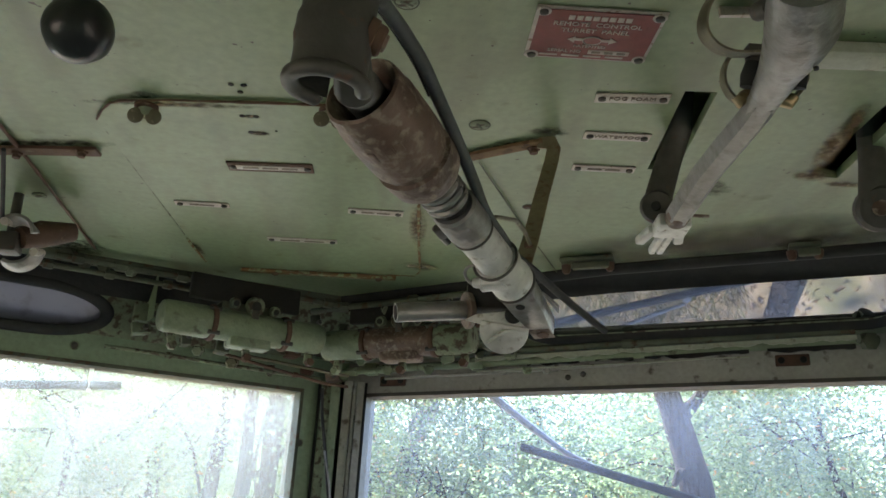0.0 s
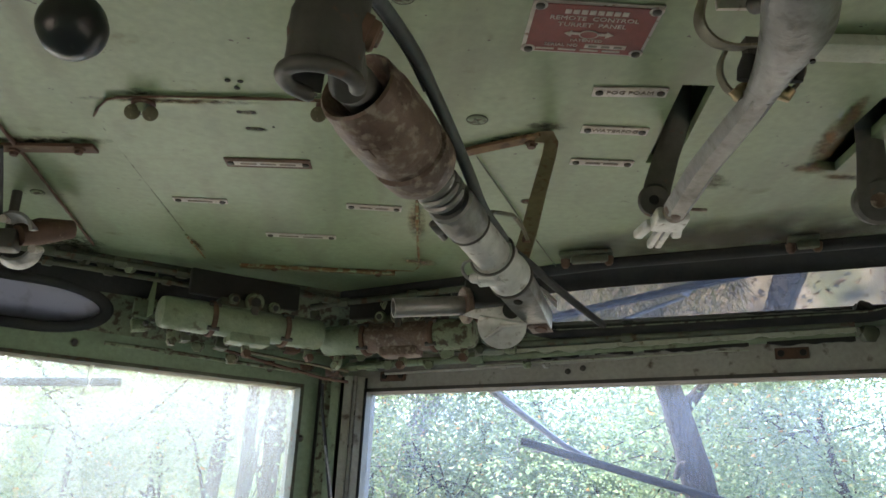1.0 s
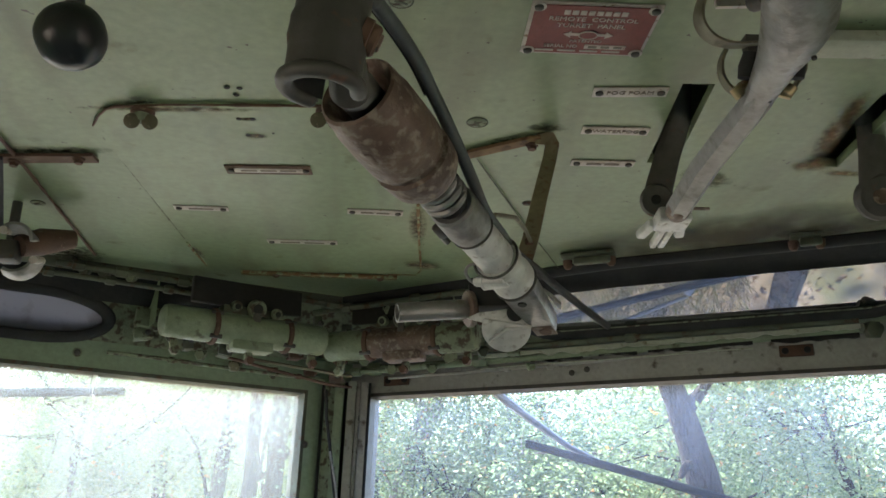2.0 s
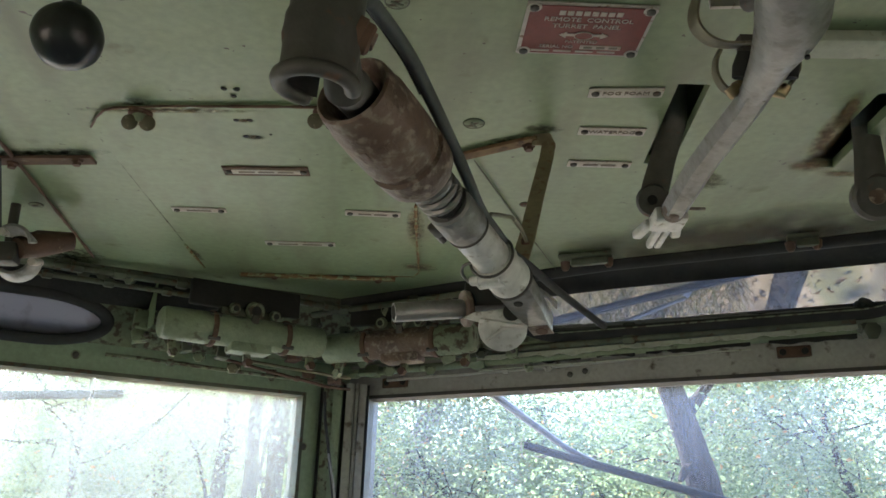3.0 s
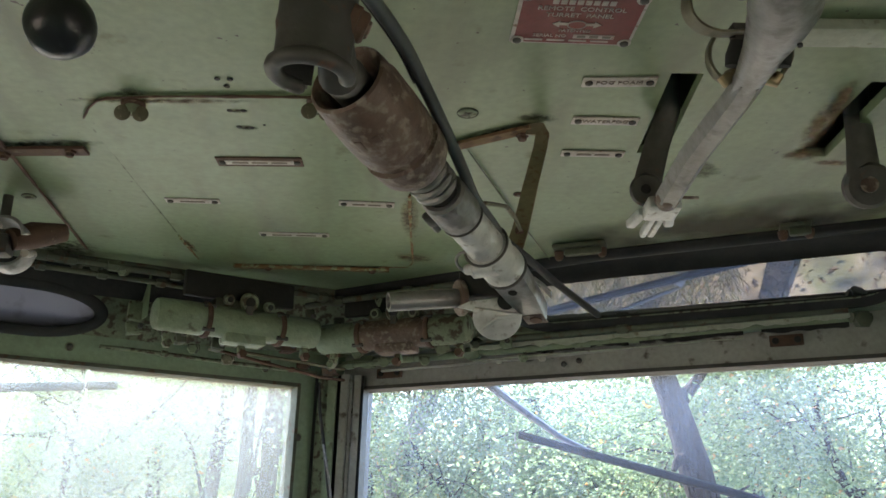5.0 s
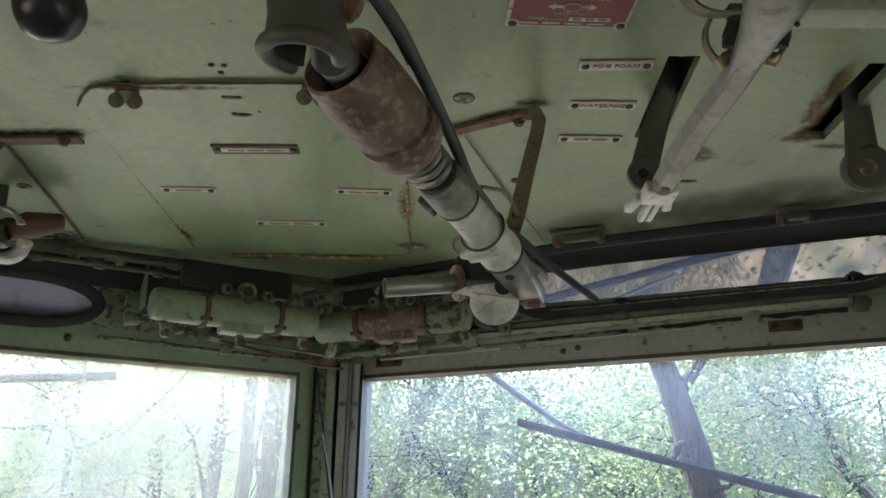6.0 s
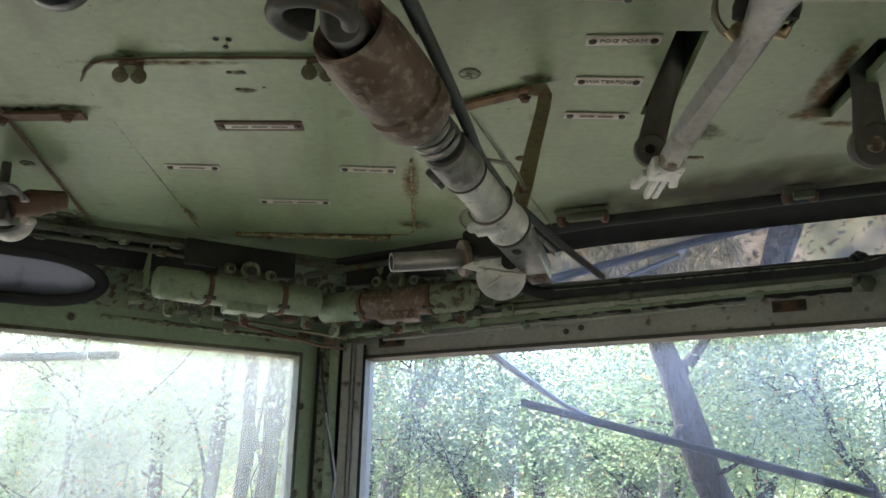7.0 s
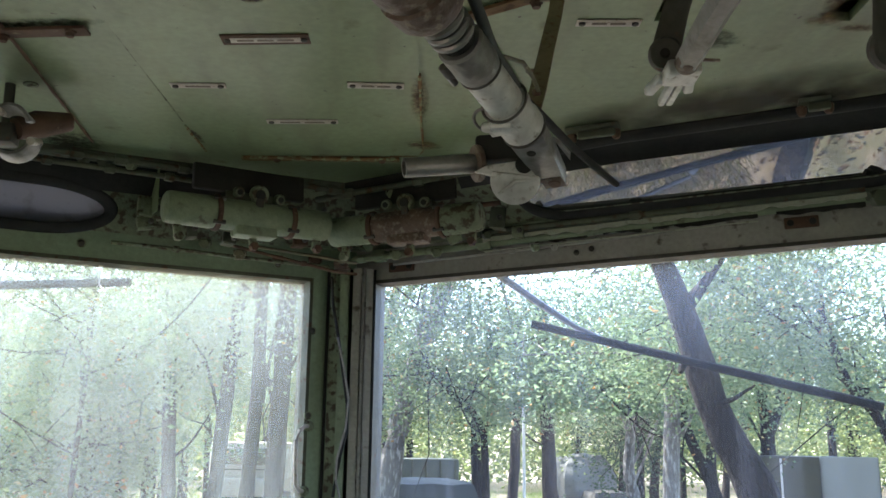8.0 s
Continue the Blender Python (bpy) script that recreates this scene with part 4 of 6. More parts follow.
for i in range(6):
    for k in range(4):
        p0, p1, p2, p3 = lp[max(i - 1, 0)], lp[i], lp[i + 1], lp[i + 2]
        t_ = k / 4
        fine.append(0.5 * (2 * p1 + (p2 - p0) * t_ + (2 * p0 - 5 * p1 + 4 * p2 - p3) * t_ ** 2 + (3 * p1 - p0 - 3 * p2 + p3) * t_ ** 3))
        rr.append(rl[i] + (rl[i + 1] - rl[i]) * t_)
part("grip", tube(fine, rr, 24, flat=0.9), aluminium, lv, "swollen cast grip")
part("shaft", tube(lp[5:], [0.0135, 0.0136, 0.0142, 0.0142, 0.0138], 6, up=(0.25, 0.3, 1), flat=0.95), aluminium, lv, "ridged cast shaft")
part("shaft_root", lathe(lp[-1] - (lp[-1] - lp[-2]).normalized() * 0.010, lp[-1] + (lp[-1] - lp[-2]).normalized() * 0.012, [(0, 0.0105), (0.2, 0.0125), (0.8, 0.0125), (1, 0.011)], 20), cast_brown, lv, "browned collar")
ld = (lp[-1] - lp[-2]).normalized()
lx, ly, _ = basis(ld)
fr = Matrix((lx, ld, ly)).transposed()
part("fork", block(lp[-1] + ld * 0.026, (0.036, 0.034, 0.016), fr, 0.004), alu_bright, lv, "bright cast fork")
for k, (o, ln_) in enumerate(((-0.021, 0.034), (-0.004, 0.058), (0.015, 0.030))):
    part("finger", block(lp[-1] + ld * (0.034 + ln_ / 2) + lx * o, (0.011 if k != 1 else 0.0075, ln_, 0.010), fr @ spin("Z", (12, 0, -12)[k]), 0.003), alu_bright, lv, "bright fork finger")
part("finger", block(lp[-1] + ld * 0.062 + lx * 0.0045, (0.0075, 0.056, 0.010), fr, 0.002), alu_bright, lv, "bright fork finger")
part("cotter", tube([lp[-1] + lx * 0.010, lp[-1] + lx * 0.036 + V((0, 0.01, 0.004))], 0.0018, 6), cast_brown, lv, "thin cotter pin")
part("hole", lathe(lp[3] + V((0.012, -0.006, -0.0185)), lp[3] + V((0.012, -0.0062, -0.0205)), [(0, 0.002), (1, 0.002)], 8), black_m, lv, "small black disc for a shaded pit")


def slot_arm(slot, pts, widths, label, eye):
    t = root("slot_arm", (*slot, CEIL), label, "lever arm", "turret levers")
    part("arm", tube([V(p) for p in pts], widths, 14, up=(0, 1, 0.2), flat=0.4), cast_dark, t)
    e = V(pts[-1])
    part("eye", lathe(e + V((-0.004, -0.010, -0.004)), e + V((0.004, 0.012, 0.004)), [(0, widths[-1] * 0.95), (0.2, widths[-1] * 1.12), (0.8, widths[-1] * 1.12), (1, widths[-1] * 0.95)], 22), cast_dark, t)
    part("pin", lathe(e + V((-0.006, -0.0125, -0.004)), e + V((-0.0045, -0.0095, -0.004)), [(0, eye), (1, eye)], 14), cast_brown if eye > 0.006 else black_m, t, "rusty pin")


slot_arm((0.355, 0.85), [(0.352, 0.83, 2.95), (0.36, 0.865, 2.906), (0.346, 0.87, 2.866), (0.334, 0.87, 2.828), (0.33, 0.87, 2.811)], [0.014, 0.014, 0.0145, 0.0155, 0.0165], "dark steel arm coming down through the ceiling slot", 0.0052)
slot_arm((0.56, 0.85), [(0.552, 0.80, 2.95), (0.583, 0.86, 2.917), (0.589, 0.87, 2.883), (0.59, 0.875, 2.847), (0.596, 0.88, 2.832)], [0.018, 0.017, 0.018, 0.021, 0.024], "dark steel arm with a rusty eye through the ceiling slot", 0.0095)
def stain(x, y, lx, ly, turn, mat=rust_soft, drop=0.0):
    """A thin stain on the ceiling paint."""
    rot = spin("Z", turn)
    pts = [V((x, y, CEIL - 0.0004 - drop)) + rot @ V((lx * math.cos(k * 0.3927), ly * math.sin(k * 0.3927), 0)) for k in range(16)]
    o = V((x, y, CEIL - 0.0004 - drop))
    bm = slab([rot.inverted() @ (q - o) for q in pts], [], (0, 0, -0.0003))
    ob = new("stain", mesh_of(bm, "stain", mat))
    ob.matrix_world = CAB @ Matrix.Translation(o) @ rot.to_4x4()
    ob.visible_shadow = False
    tagged(ob, "soft rust stain on the green ceiling paint" if mat is rust_soft else "dark dirt smudge or toned shade film on the green ceiling paint", "stain", "ceiling stains", "structure")


for q, lx, ly, tn in (((0.542, 0.872), 0.085, 0.018, 76), ((0.56, 0.948), 0.03, 0.022, 0), ((0.614, 0.967), 0.04, 0.012, 0), ((0.534, 0.805), 0.05, 0.012, 74), ((0.673, 1.186), 0.06, 0.03, -20)):
    stain(*q, lx, ly, tn)
for q, lx, ly, tn in (((0.092, 1.215), 0.10, 0.016, 85), ((0.112, 1.41), 0.04, 0.022, 20), ((-0.114, 0.938), 0.016, 0.008, 0), ((-0.12, 0.897), 0.014, 0.006, 0), ((-0.201, 0.882), 0.12, 0.008, -5), ((-0.123, 1.487), 0.05, 0.012, 0), ((-0.252, 1.383), 0.04, 0.008, 80), ((0.014, 1.478), 0.06, 0.012, 0)):
    stain(*q, lx, ly, tn, rust_soft, 0.0036)
for q, lx, ly, tn in (((0.214, 0.885), 0.028, 0.014, 0), ((0.175, 0.927), 0.05, 0.016, -35), ((-0.375, 1.017), 0.10, 0.015, -8), ((-0.466, 1.421), 0.07, 0.06, 30), ((-0.229, 0.880), 0.022, 0.02, 0), ((0.445, 1.004), 0.05, 0.03, 30)):
    stain(*q, lx, ly, tn, dirt_soft)
# broad film: soot, and shade put into the colour of the front right ceiling
stain(*(0.598, 1.204), 0.42, 0.13, -27, dirt_shade, 0.0014)

# spring clips that hold the levers
cl = root("spring_clip", (0.34, 0.62, CEIL), "tarnished spring clip ring holding the control lever", "clip", "lever clips")
part("ring", hoop(smooth(((0.2899, 0.5952, 2.8938), (0.2811, 0.6006, 2.8803), (0.2784, 0.6054, 2.8669), (0.2819, 0.6087, 2.8560), (0.2917, 0.6106, 2.8475), (0.3071, 0.6130, 2.8452), (0.3280, 0.6125, 2.8470))), 0.021, 0.003, (0, 1, 0.35)), olive_brass, cl, "dull half ring")
part("post", tube([V((0.2899, 0.5952, 2.8938)), V((0.3024, 0.6044, 2.9100)), (0.295, 0.60, CEIL)], 0.004, 10), olive_brass, cl)
part("bar", strap([V(p) for p in ((0.3209, 0.6180, 2.8485), (0.3679, 0.6180, 2.8505))], 0.016, 0.010, (0, 1, 0)), cast_dark, cl, "dark cross bar")
part("backplate", strap([V(p) for p in ((0.3046, 0.6287, 2.9001), (0.3748, 0.6210, 2.9024))], 0.018, 0.004, (0, 1, 0)), plate_m, cl, "pale backing plate")
c = V((0.3316, 0.6004, 2.8818))
part("bolt", lathe(c + V((0, -0.006, -0.002)), c + V((0, 0.012, 0.006)), [(0, 0.0060), (0.3, 0.0085), (1, 0.0085)], 12), cast_dark, cl, "dark bolt")
part("bolt_bore", lathe(c + V((0, -0.007, -0.0023)), c + V((0, -0.006, -0.002)), [(0, 0.0042), (1, 0.0042)], 12), black_m, cl, "black disc for the shaded bolt bore")
for pts, slv, tip in ((((0.3097, 0.6289, 2.8507), (0.3060, 0.6324, 2.8415), (0.3068, 0.6360, 2.8306), (0.3121, 0.6384, 2.8217), (0.3209, 0.6422, 2.8176)), ((0.3165, 0.5985, 2.8291), (0.3145, 0.6022, 2.8186), (0.3137, 0.6052, 2.8100)), ((0.3092, 0.6214, 2.8101), (0.3122, 0.6223, 2.8067), (0.3174, 0.6223, 2.8114), (0.3244, 0.6219, 2.8170))),
                      (((0.3561, 0.6106, 2.8444), (0.3654, 0.6121, 2.8371), (0.3676, 0.6153, 2.8270), (0.3622, 0.6195, 2.8161), (0.3562, 0.6241, 2.8106)), ((0.3483, 0.5958, 2.8275), (0.3511, 0.5984, 2.8190), (0.3508, 0.6014, 2.8103)), ((0.3413, 0.6084, 2.8081), (0.3435, 0.6099, 2.8030), (0.3481, 0.6100, 2.8014), (0.3528, 0.6077, 2.8068)))):
    part("finger", hoop(smooth(pts), 0.014, 0.003, (0.15, 1, 0.25)), olive_brass, cl, "olive spring finger")
    part("sleeve", tube([V(p) for p in slv], [0.0070, 0.0086, 0.0078], 16), rubber, cl, "black rubber sleeve")
    part("tip", tube([V(p) for p in tip], [0.0042, 0.0062, 0.0056, 0.0040], 12), brass, cl, "bare brass tip")
cl = root("spring_clip", (-0.46, 1.15, CEIL), "pair of bare metal spring clip jaws by the roof window", "clip", "lever clips")
for c, a0, a1, r_ in (((-0.448, 1.17, 2.828), 15, 125, 0.023), ((-0.447, 1.17, 2.815), 235, 345, 0.028)):
    jw = arc(V(c), r_, a0, a1, (1, 0, 0), (0, -0.3, 0.95), 14)
    part("jaw", hoop(jw, 0.026, 0.006, (0.12, 0.95, -0.2)), aluminium, cl, "bare metal jaw")
    part("jaw_lip", tube([jw[0 if a0 == 10 else -1] + V((0, -0.015, -0.004)), jw[0 if a0 == 10 else -1] + V((0, 0.015, 0.004))], 0.0055, 10), plate_m, cl, "bare bright lip")
part("backing", block(V((-0.435, 1.22, 2.852)) + V((-0.018, 0.004, 0)), (0.055, 0.045, 0.024), spin("Z", 12), 0.010), cast_dark, cl, "grimy backing block")
part("arm", tube([V((-0.40, 1.24, 2.862)), V((-0.435, 1.215, 2.848)), V((-0.455, 1.195, 2.834))], [0.016, 0.024, 0.018], 14, flat=0.8), rust_m, cl, "dark rusted clip arm")
part("block", block(V((-0.469, 1.2, 2.827)), (0.03, 0.03, 0.03), None, 0.006), cast_dark, cl, "dark clip block")
part("stud", tube([V((-0.469, 1.2, 2.827)), (V((-0.469, 1.2, 2.827)).x, 1.2, CEIL)], 0.007, 10), cast_dark, cl)
single("cable", tube([V(p) for p in ((-0.416, 1, 2.88), (-0.443, 1.08, 2.871), (-0.468, 1.16, 2.846))], 0.0028, 8), rubber, "black cable running down to the clip", "cable")
# ---- outdoors ----
HERE = Matrix.Identity(4)
rng = np.random.default_rng(7)
bm = bmesh.new()
bmesh.ops.create_grid(bm, x_segments=90, y_segments=90, size=1.0)
for v in bm.verts:
    x, y = v.co.x, v.co.y
    r = max(abs(x), abs(y))
    k = 30 * r + 1400 * r ** 6
    v.co = V((x / max(r, 1e-6) * k, y / max(r, 1e-6) * k + 12, 0))
    v.co.z = 0.10 * noise.noise(v.co * 0.25) + 0.03 * noise.noise(v.co * 1.1)
single("ground", bm, soil, "brown leaf litter and short grass under trees", "ground", "structure", frame_of=HERE, origin=(0, 0, 0))


def stuff_mesh(name, verts, faces, mat, label, category, parent=None, kind="stuff"):
    me = bpy.data.meshes.new(name)
    me.from_pydata(verts.tolist(), [], faces.tolist())
    me.materials.append(mat)
    ob = new(name, me)
    if parent:
        ob.parent = parent
        return tagged(ob, label)
    return tagged(ob, label, category, "", kind)


def leaves(centres, size, droop=0.5, ratio=0.55):
    """Folded leaf blades, two triangles each, at the given centres."""
    n = len(centres)
    d = rng.normal(size=(n, 3)) * (1, 1, droop)
    d /= np.linalg.norm(d, axis=1)[:, None]
    w = np.cross(d, rng.normal(size=(n, 3)))
    w /= np.linalg.norm(w, axis=1)[:, None]
    sz = size * rng.uniform(0.6, 1.4, (n, 1))
    nz = np.cross(d, w) * sz * 0.16
    a, b = centres - d * sz * 0.5, centres + d * sz * 0.5
    c, e = centres + w * sz * ratio * 0.5 + nz, centres - w * sz * ratio * 0.5 + nz
    verts = np.stack([a, c, b, e], 1).reshape(-1, 3)
    i = np.arange(n)[:, None] * 4
    return verts, np.concatenate([i + (0, 1, 2), i + (0, 2, 3)], 1).reshape(-1, 3)


def grass(name, x0, x1, y0, y1, count, h, mat, label):
    p = np.stack([rng.uniform(x0, x1, count), rng.uniform(y0, y1, count), np.zeros(count)], 1)
    keep = np.array([noise.noise(V((a * 0.5, b * 0.5, 3))) > -0.15 for a, b, _ in p])
    p = p[keep]
    n = len(p)
    a = rng.uniform(0, 2 * np.pi, n)
    hh = h * rng.uniform(0.4, 1.3, n)
    side = np.stack([np.cos(a), np.sin(a), np.zeros(n)], 1) * (h * 0.017)
    lean = np.stack([np.sin(a * 3.1), np.cos(a * 1.7), np.zeros(n)], 1) * hh[:, None] * 0.5
    tip = p + lean + np.stack([np.zeros(n), np.zeros(n), hh], 1)
    verts = np.stack([p - side, p + side, tip], 1).reshape(-1, 3)
    verts[:, 2] -= 0.01
    stuff_mesh(name, verts, np.arange(n * 3).reshape(-1, 3), mat, label, "grass")


straw = leaf_material("dry_grass", (0.20, 0.14, 0.075), (0.13, 0.165, 0.05), (0.3, 0.25, 0.14))
grass("grass", -4, 7, 2.2, 9, 30000, 0.16, straw, "short dry and green grass in front of the truck")
grass("grass", -0.6, 3.6, 1.9, 4.2, 30000, 0.20, straw, "tufts of dry grass just before the truck")
litter = np.stack([rng.uniform(-2, 5, 16000), rng.uniform(1.9, 6, 16000), rng.uniform(0.015, 0.09, 16000)], 1)
v, f = leaves(litter, 0.036, 0.15)
stuff_mesh("leaf_litter", v, f, leaf_material("fallen_leaves", (0.10, 0.06, 0.035), (0.22, 0.15, 0.09), (0.3, 0.22, 0.15)), "brown fallen leaves on the ground before the truck", "leaves")
meadow = leaf_material("meadow_grass", (0.09, 0.15, 0.035), (0.13, 0.19, 0.05), (0.2, 0.18, 0.08))
grass("grass", -14, 20, 9, 60, 40000, 0.28, meadow, "sunlit grass between the trees")


def limb(bm, path, r0, r1, sides=18):
    """A crooked tapering limb through the given points, smoothed."""
    pts = [V(p) for p in path]
    fine = []
    for i in range(len(pts) - 1):
        p0, p1, p2, p3 = pts[max(i - 1, 0)], pts[i], pts[i + 1], pts[min(i + 2, len(pts) - 1)]
        for k in range(6):
            t = k / 6
            fine.append(0.5 * (2 * p1 + (p2 - p0) * t + (2 * p0 - 5 * p1 + 4 * p2 - p3) * t * t + (3 * p1 - p0 - 3 * p2 + p3) * t ** 3))
    fine.append(pts[-1])
    nn = len(fine)
    radii = []
    for i, p in enumerate(fine):
        f = i / (nn - 1)
        r = r0 + (r1 - r0) * f
        fine[i] = p + V((noise.noise(p * 1.7), noise.noise(p * 1.7 + V((9, 0, 0))), 0)) * r * 0.22
        radii.append(r * (1 + 0.14 * noise.noise(p * 4)))
    radii[0] *= 1.25
    tube(fine, radii, sides, bm)
    return fine


def tree(path, r0, r1, crown, n_leaves, leaf=0.10, limbs=7, mat=bark, label="", spread=1.8, leaf_mat=None, extra=(), category="tree", low=2.75):
    """A trunk through path, limbs from its upper half, and leaves in clumps on their twigs.
    crown: (centre, half axes) within which the twigs end."""
    base = V((path[0][0], path[0][1], 0))
    t = root("tree", base, label, category, "trees of the wood", frame_of=HERE)
    bm = bmesh.new()
    fine = limb(bm, path, r0, r1)
    twigs = []
    top = [p for p in fine if p.z > fine[-1].z * 0.35] or fine
    cc, half = V(crown[0]), V(crown[1])
    for k in range(limbs):
        p = top[int(len(top) * (k + 0.5) / limbs)]
        a = rng.uniform(0, 2 * math.pi)
        u = rng.uniform(0.5, 1.0)
        end = cc + V((half.x * math.cos(a) * u, half.y * math.sin(a) * u, half.z * rng.uniform(-0.7, 0.9)))
        m1 = p.lerp(end, 0.4) + V((0, 0, 0.25 * rng.normal()))
        lf = limb(bm, [p, m1, end], min(0.032, r1 * 0.4), 0.010, 10)
        for q in range(6):
            s = lf[int(len(lf) * rng.uniform(0.35, 0.98))]
            e = s + V(rng.normal(size=3).tolist()) * spread * 0.35
            tube([s, s.lerp(e, 0.5) + V(rng.normal(size=3).tolist()) * 0.1, e], [0.014, 0.009, 0.004], 4, bm)
            twigs.append((s, e))
    for pth, a, b in extra:
        limb(bm, pth, a, b, 10)
    for v_ in bm.verts:
        v_.co += V((noise.noise(v_.co * V((9, 9, 3))), noise.noise(v_.co * V((9, 9, 3)) + V((7, 1, 0))), 0)) * 0.012 * min(1.0, r0 / 0.2)
    part("trunk", bm, mat, t)
    ends = np.array([list(s.lerp(e, f)) for s, e in twigs for f in (0.4, 0.75, 1.0)])
    blob = rng.normal(size=(len(twigs) * 2, 3)) * 0.5
    blob = blob * list(half) + list(cc)
    ends = np.concatenate([ends, blob])
    pick = ends[rng.integers(0, len(ends), n_leaves)] + rng.normal(size=(n_leaves, 3)) * (0.34 * spread / 1.8, 0.34 * spread / 1.8, 0.22 * spread / 1.8)
    ragged = np.array([noise.noise(V((q[0] * 0.9, q[1] * 0.9, 2.0))) for q in pick])
    pick = pick[pick[:, 2] > low + 0.9 * ragged]
    pick = pick[: int(n_leaves * 0.72)]
    v, f = leaves(pick - list(base), leaf)
    stuff_mesh("crown", v, f, leaf_mat or leaf_m, "", "", t)
    return t


# the trees that stand out, near to far
tree([(4.05, 7.4, 0), (3.70, 7.4, 1.2), (3.38, 7.4, 2.02), (3.22, 7.4, 2.40), (3.10, 7.4, 2.66), (2.97, 7.4, 3.0), (2.87, 7.4, 3.41), (2.75, 7.4, 3.76), (2.60, 7.4, 4.15), (2.42, 7.45, 4.8), (2.2, 7.6, 6.5)], 0.180, 0.085, ((3.6, 7.9, 4.30), (2.6, 1.9, 1.5)), 26775, 0.053, 3,
     label="large dark oak with a leaning trunk", extra=[([(2.80, 7.4, 3.60), (2.90, 7.38, 3.74), (3.00, 7.36, 3.86), (3.11, 7.4, 4.0)], 0.05, 0.018), ([(2.94, 7.36, 3.08), (2.80, 7.30, 3.16), (2.72, 7.28, 3.05)], 0.06, 0.02), ([(3.05, 7.25, 2.80), (3.16, 7.2, 2.84), (3.34, 7.2, 2.95)], 0.03, 0.008)])
tree([(4.05, 11.35, 0), (4.05, 11.35, 1.8), (4.12, 11.32, 3.5), (4.1, 11.3, 6)], 0.115, 0.09, ((4.1, 11.5, 4.50), (2.2, 1.5, 1.4)), 20825, 0.056, 6, bark_pale, "slender tree with pale lichen-covered bark")
tree([(0.35, 14.0, 0), (0.47, 14.03, 1.75), (0.82, 14.02, 3.5), (1.35, 13.98, 5.0), (1.9, 14, 6.8)], 0.20, 0.12, ((1.0, 14.3, 4.70), (2.6, 1.6, 1.6)), 26775, 0.062, 8, bark_pale, "leaning oak with rough grey bark")
tree([(1.9, 12.9, 0), (1.86, 12.91, 1.7), (1.76, 12.93, 2.75), (1.15, 12.99, 3.35), (0.9, 13, 3.8)], 0.075, 0.03, ((1.9, 13.0, 3.20), (1.3, 1.0, 0.9)), 14875, 0.053, 5, bark, "crooked young tree bending aside")
tree([(5.5, 12.9, 0), (5.35, 12.98, 1.6), (4.95, 13.16, 2.8), (4.6, 13.2, 4.5)], 0.11, 0.06, ((5.2, 13.3, 3.90), (2.2, 1.5, 1.2)), 20825, 0.056, 6, bark, "thin dark leaning tree")
tree([(4.0, 23.7, 0), (4.1, 23.7, 1.0), (4.25, 23.67, 3.1), (4.3, 23.6, 6)], 0.16, 0.12, ((4.2, 24, 4.90), (2.5, 2, 1.8)), 17850, 0.087, 6, bark, "straight dark tree trunk")
tree([(4.9, 22.5, 0), (4.85, 22.5, 2.4), (4.7, 22.5, 6)], 0.22, 0.15, ((4.9, 23, 4.80), (2.6, 2, 1.8)), 17850, 0.087, 6, bark, "straight brown tree trunk")
tree([(5.6, 18.0, 0), (5.7, 18.0, 1.2), (5.55, 18, 2.2), (5.9, 18, 4.5)], 0.16, 0.09, ((5.8, 18.2, 3.90), (2.2, 1.6, 1.4)), 17850, 0.074, 6, bark_pale, "twisted grey tree in the grass")
tree([(7.7, 16.2, 0), (7.72, 16.25, 2.0), (7.75, 16.29, 2.9), (7.5, 16.3, 4.4), (7.2, 16.3, 6)], 0.16, 0.09, ((7.7, 16.6, 4.30), (2.4, 1.6, 1.4)), 19337, 0.068, 6, bark, "dark tree forking low into two stems",
     extra=[([(7.75, 16.29, 2.6), (8.05, 16.3, 3.4), (8.1, 16.3, 5.0)], 0.10, 0.06)])
tree([(5.75, 8.3, 0), (5.35, 8.5, 2.4), (5.02, 8.7, 3.15), (4.85, 8.8, 4.0)], 0.06, 0.035, ((5.2, 9.2, 3.50), (1.5, 1.2, 1.2)), 17850, 0.053, 6, bark, "thin leaning sapling near the truck")
tree([(-3.15, 15.7, 0), (-3.18, 15.72, 1.6), (-3.4, 15.68, 5.2)], 0.15, 0.10, ((-3.3, 16, 4.50), (2.4, 1.6, 1.6)), 23800, 0.068, 7, bark, "dark oak trunk behind the hazed pane")
tree([(-2.0, 12.9, 0), (-1.97, 12.89, 1.7), (-1.8, 12.91, 4.4), (-1.5, 13, 6)], 0.12, 0.08, ((-1.9, 13.2, 4.30), (2.2, 1.5, 1.4)), 20825, 0.062, 6, bark, "slim tree behind the hazed pane")
tree([(-1.0, 11.0, 0), (-0.98, 10.99, 1.8), (-0.93, 10.99, 4.4), (-0.85, 11, 6)], 0.13, 0.10, ((-1.0, 11.4, 4.70), (2.2, 1.5, 1.3)), 17850, 0.056, 6, bark, "thick dark tree trunk close beside another")
tree([(-1.32, 10.95, 0), (-1.30, 10.95, 1.8), (-1.24, 10.95, 3.4), (-1.30, 11, 5.5)], 0.10, 0.07, ((-1.6, 11.3, 5.2), (1.6, 1.3, 0.9)), 6000, 0.056, 4, bark, "slim dark tree trunk close beside another")
tree([(-4.4, 14.4, 0), (-4.37, 14.39, 1.7), (-4.3, 14.4, 5)], 0.05, 0.04, ((-4.5, 14.6, 3.90), (2.4, 1.6, 1.6)), 23800, 0.062, 7, bark, "tree at the wood's edge")
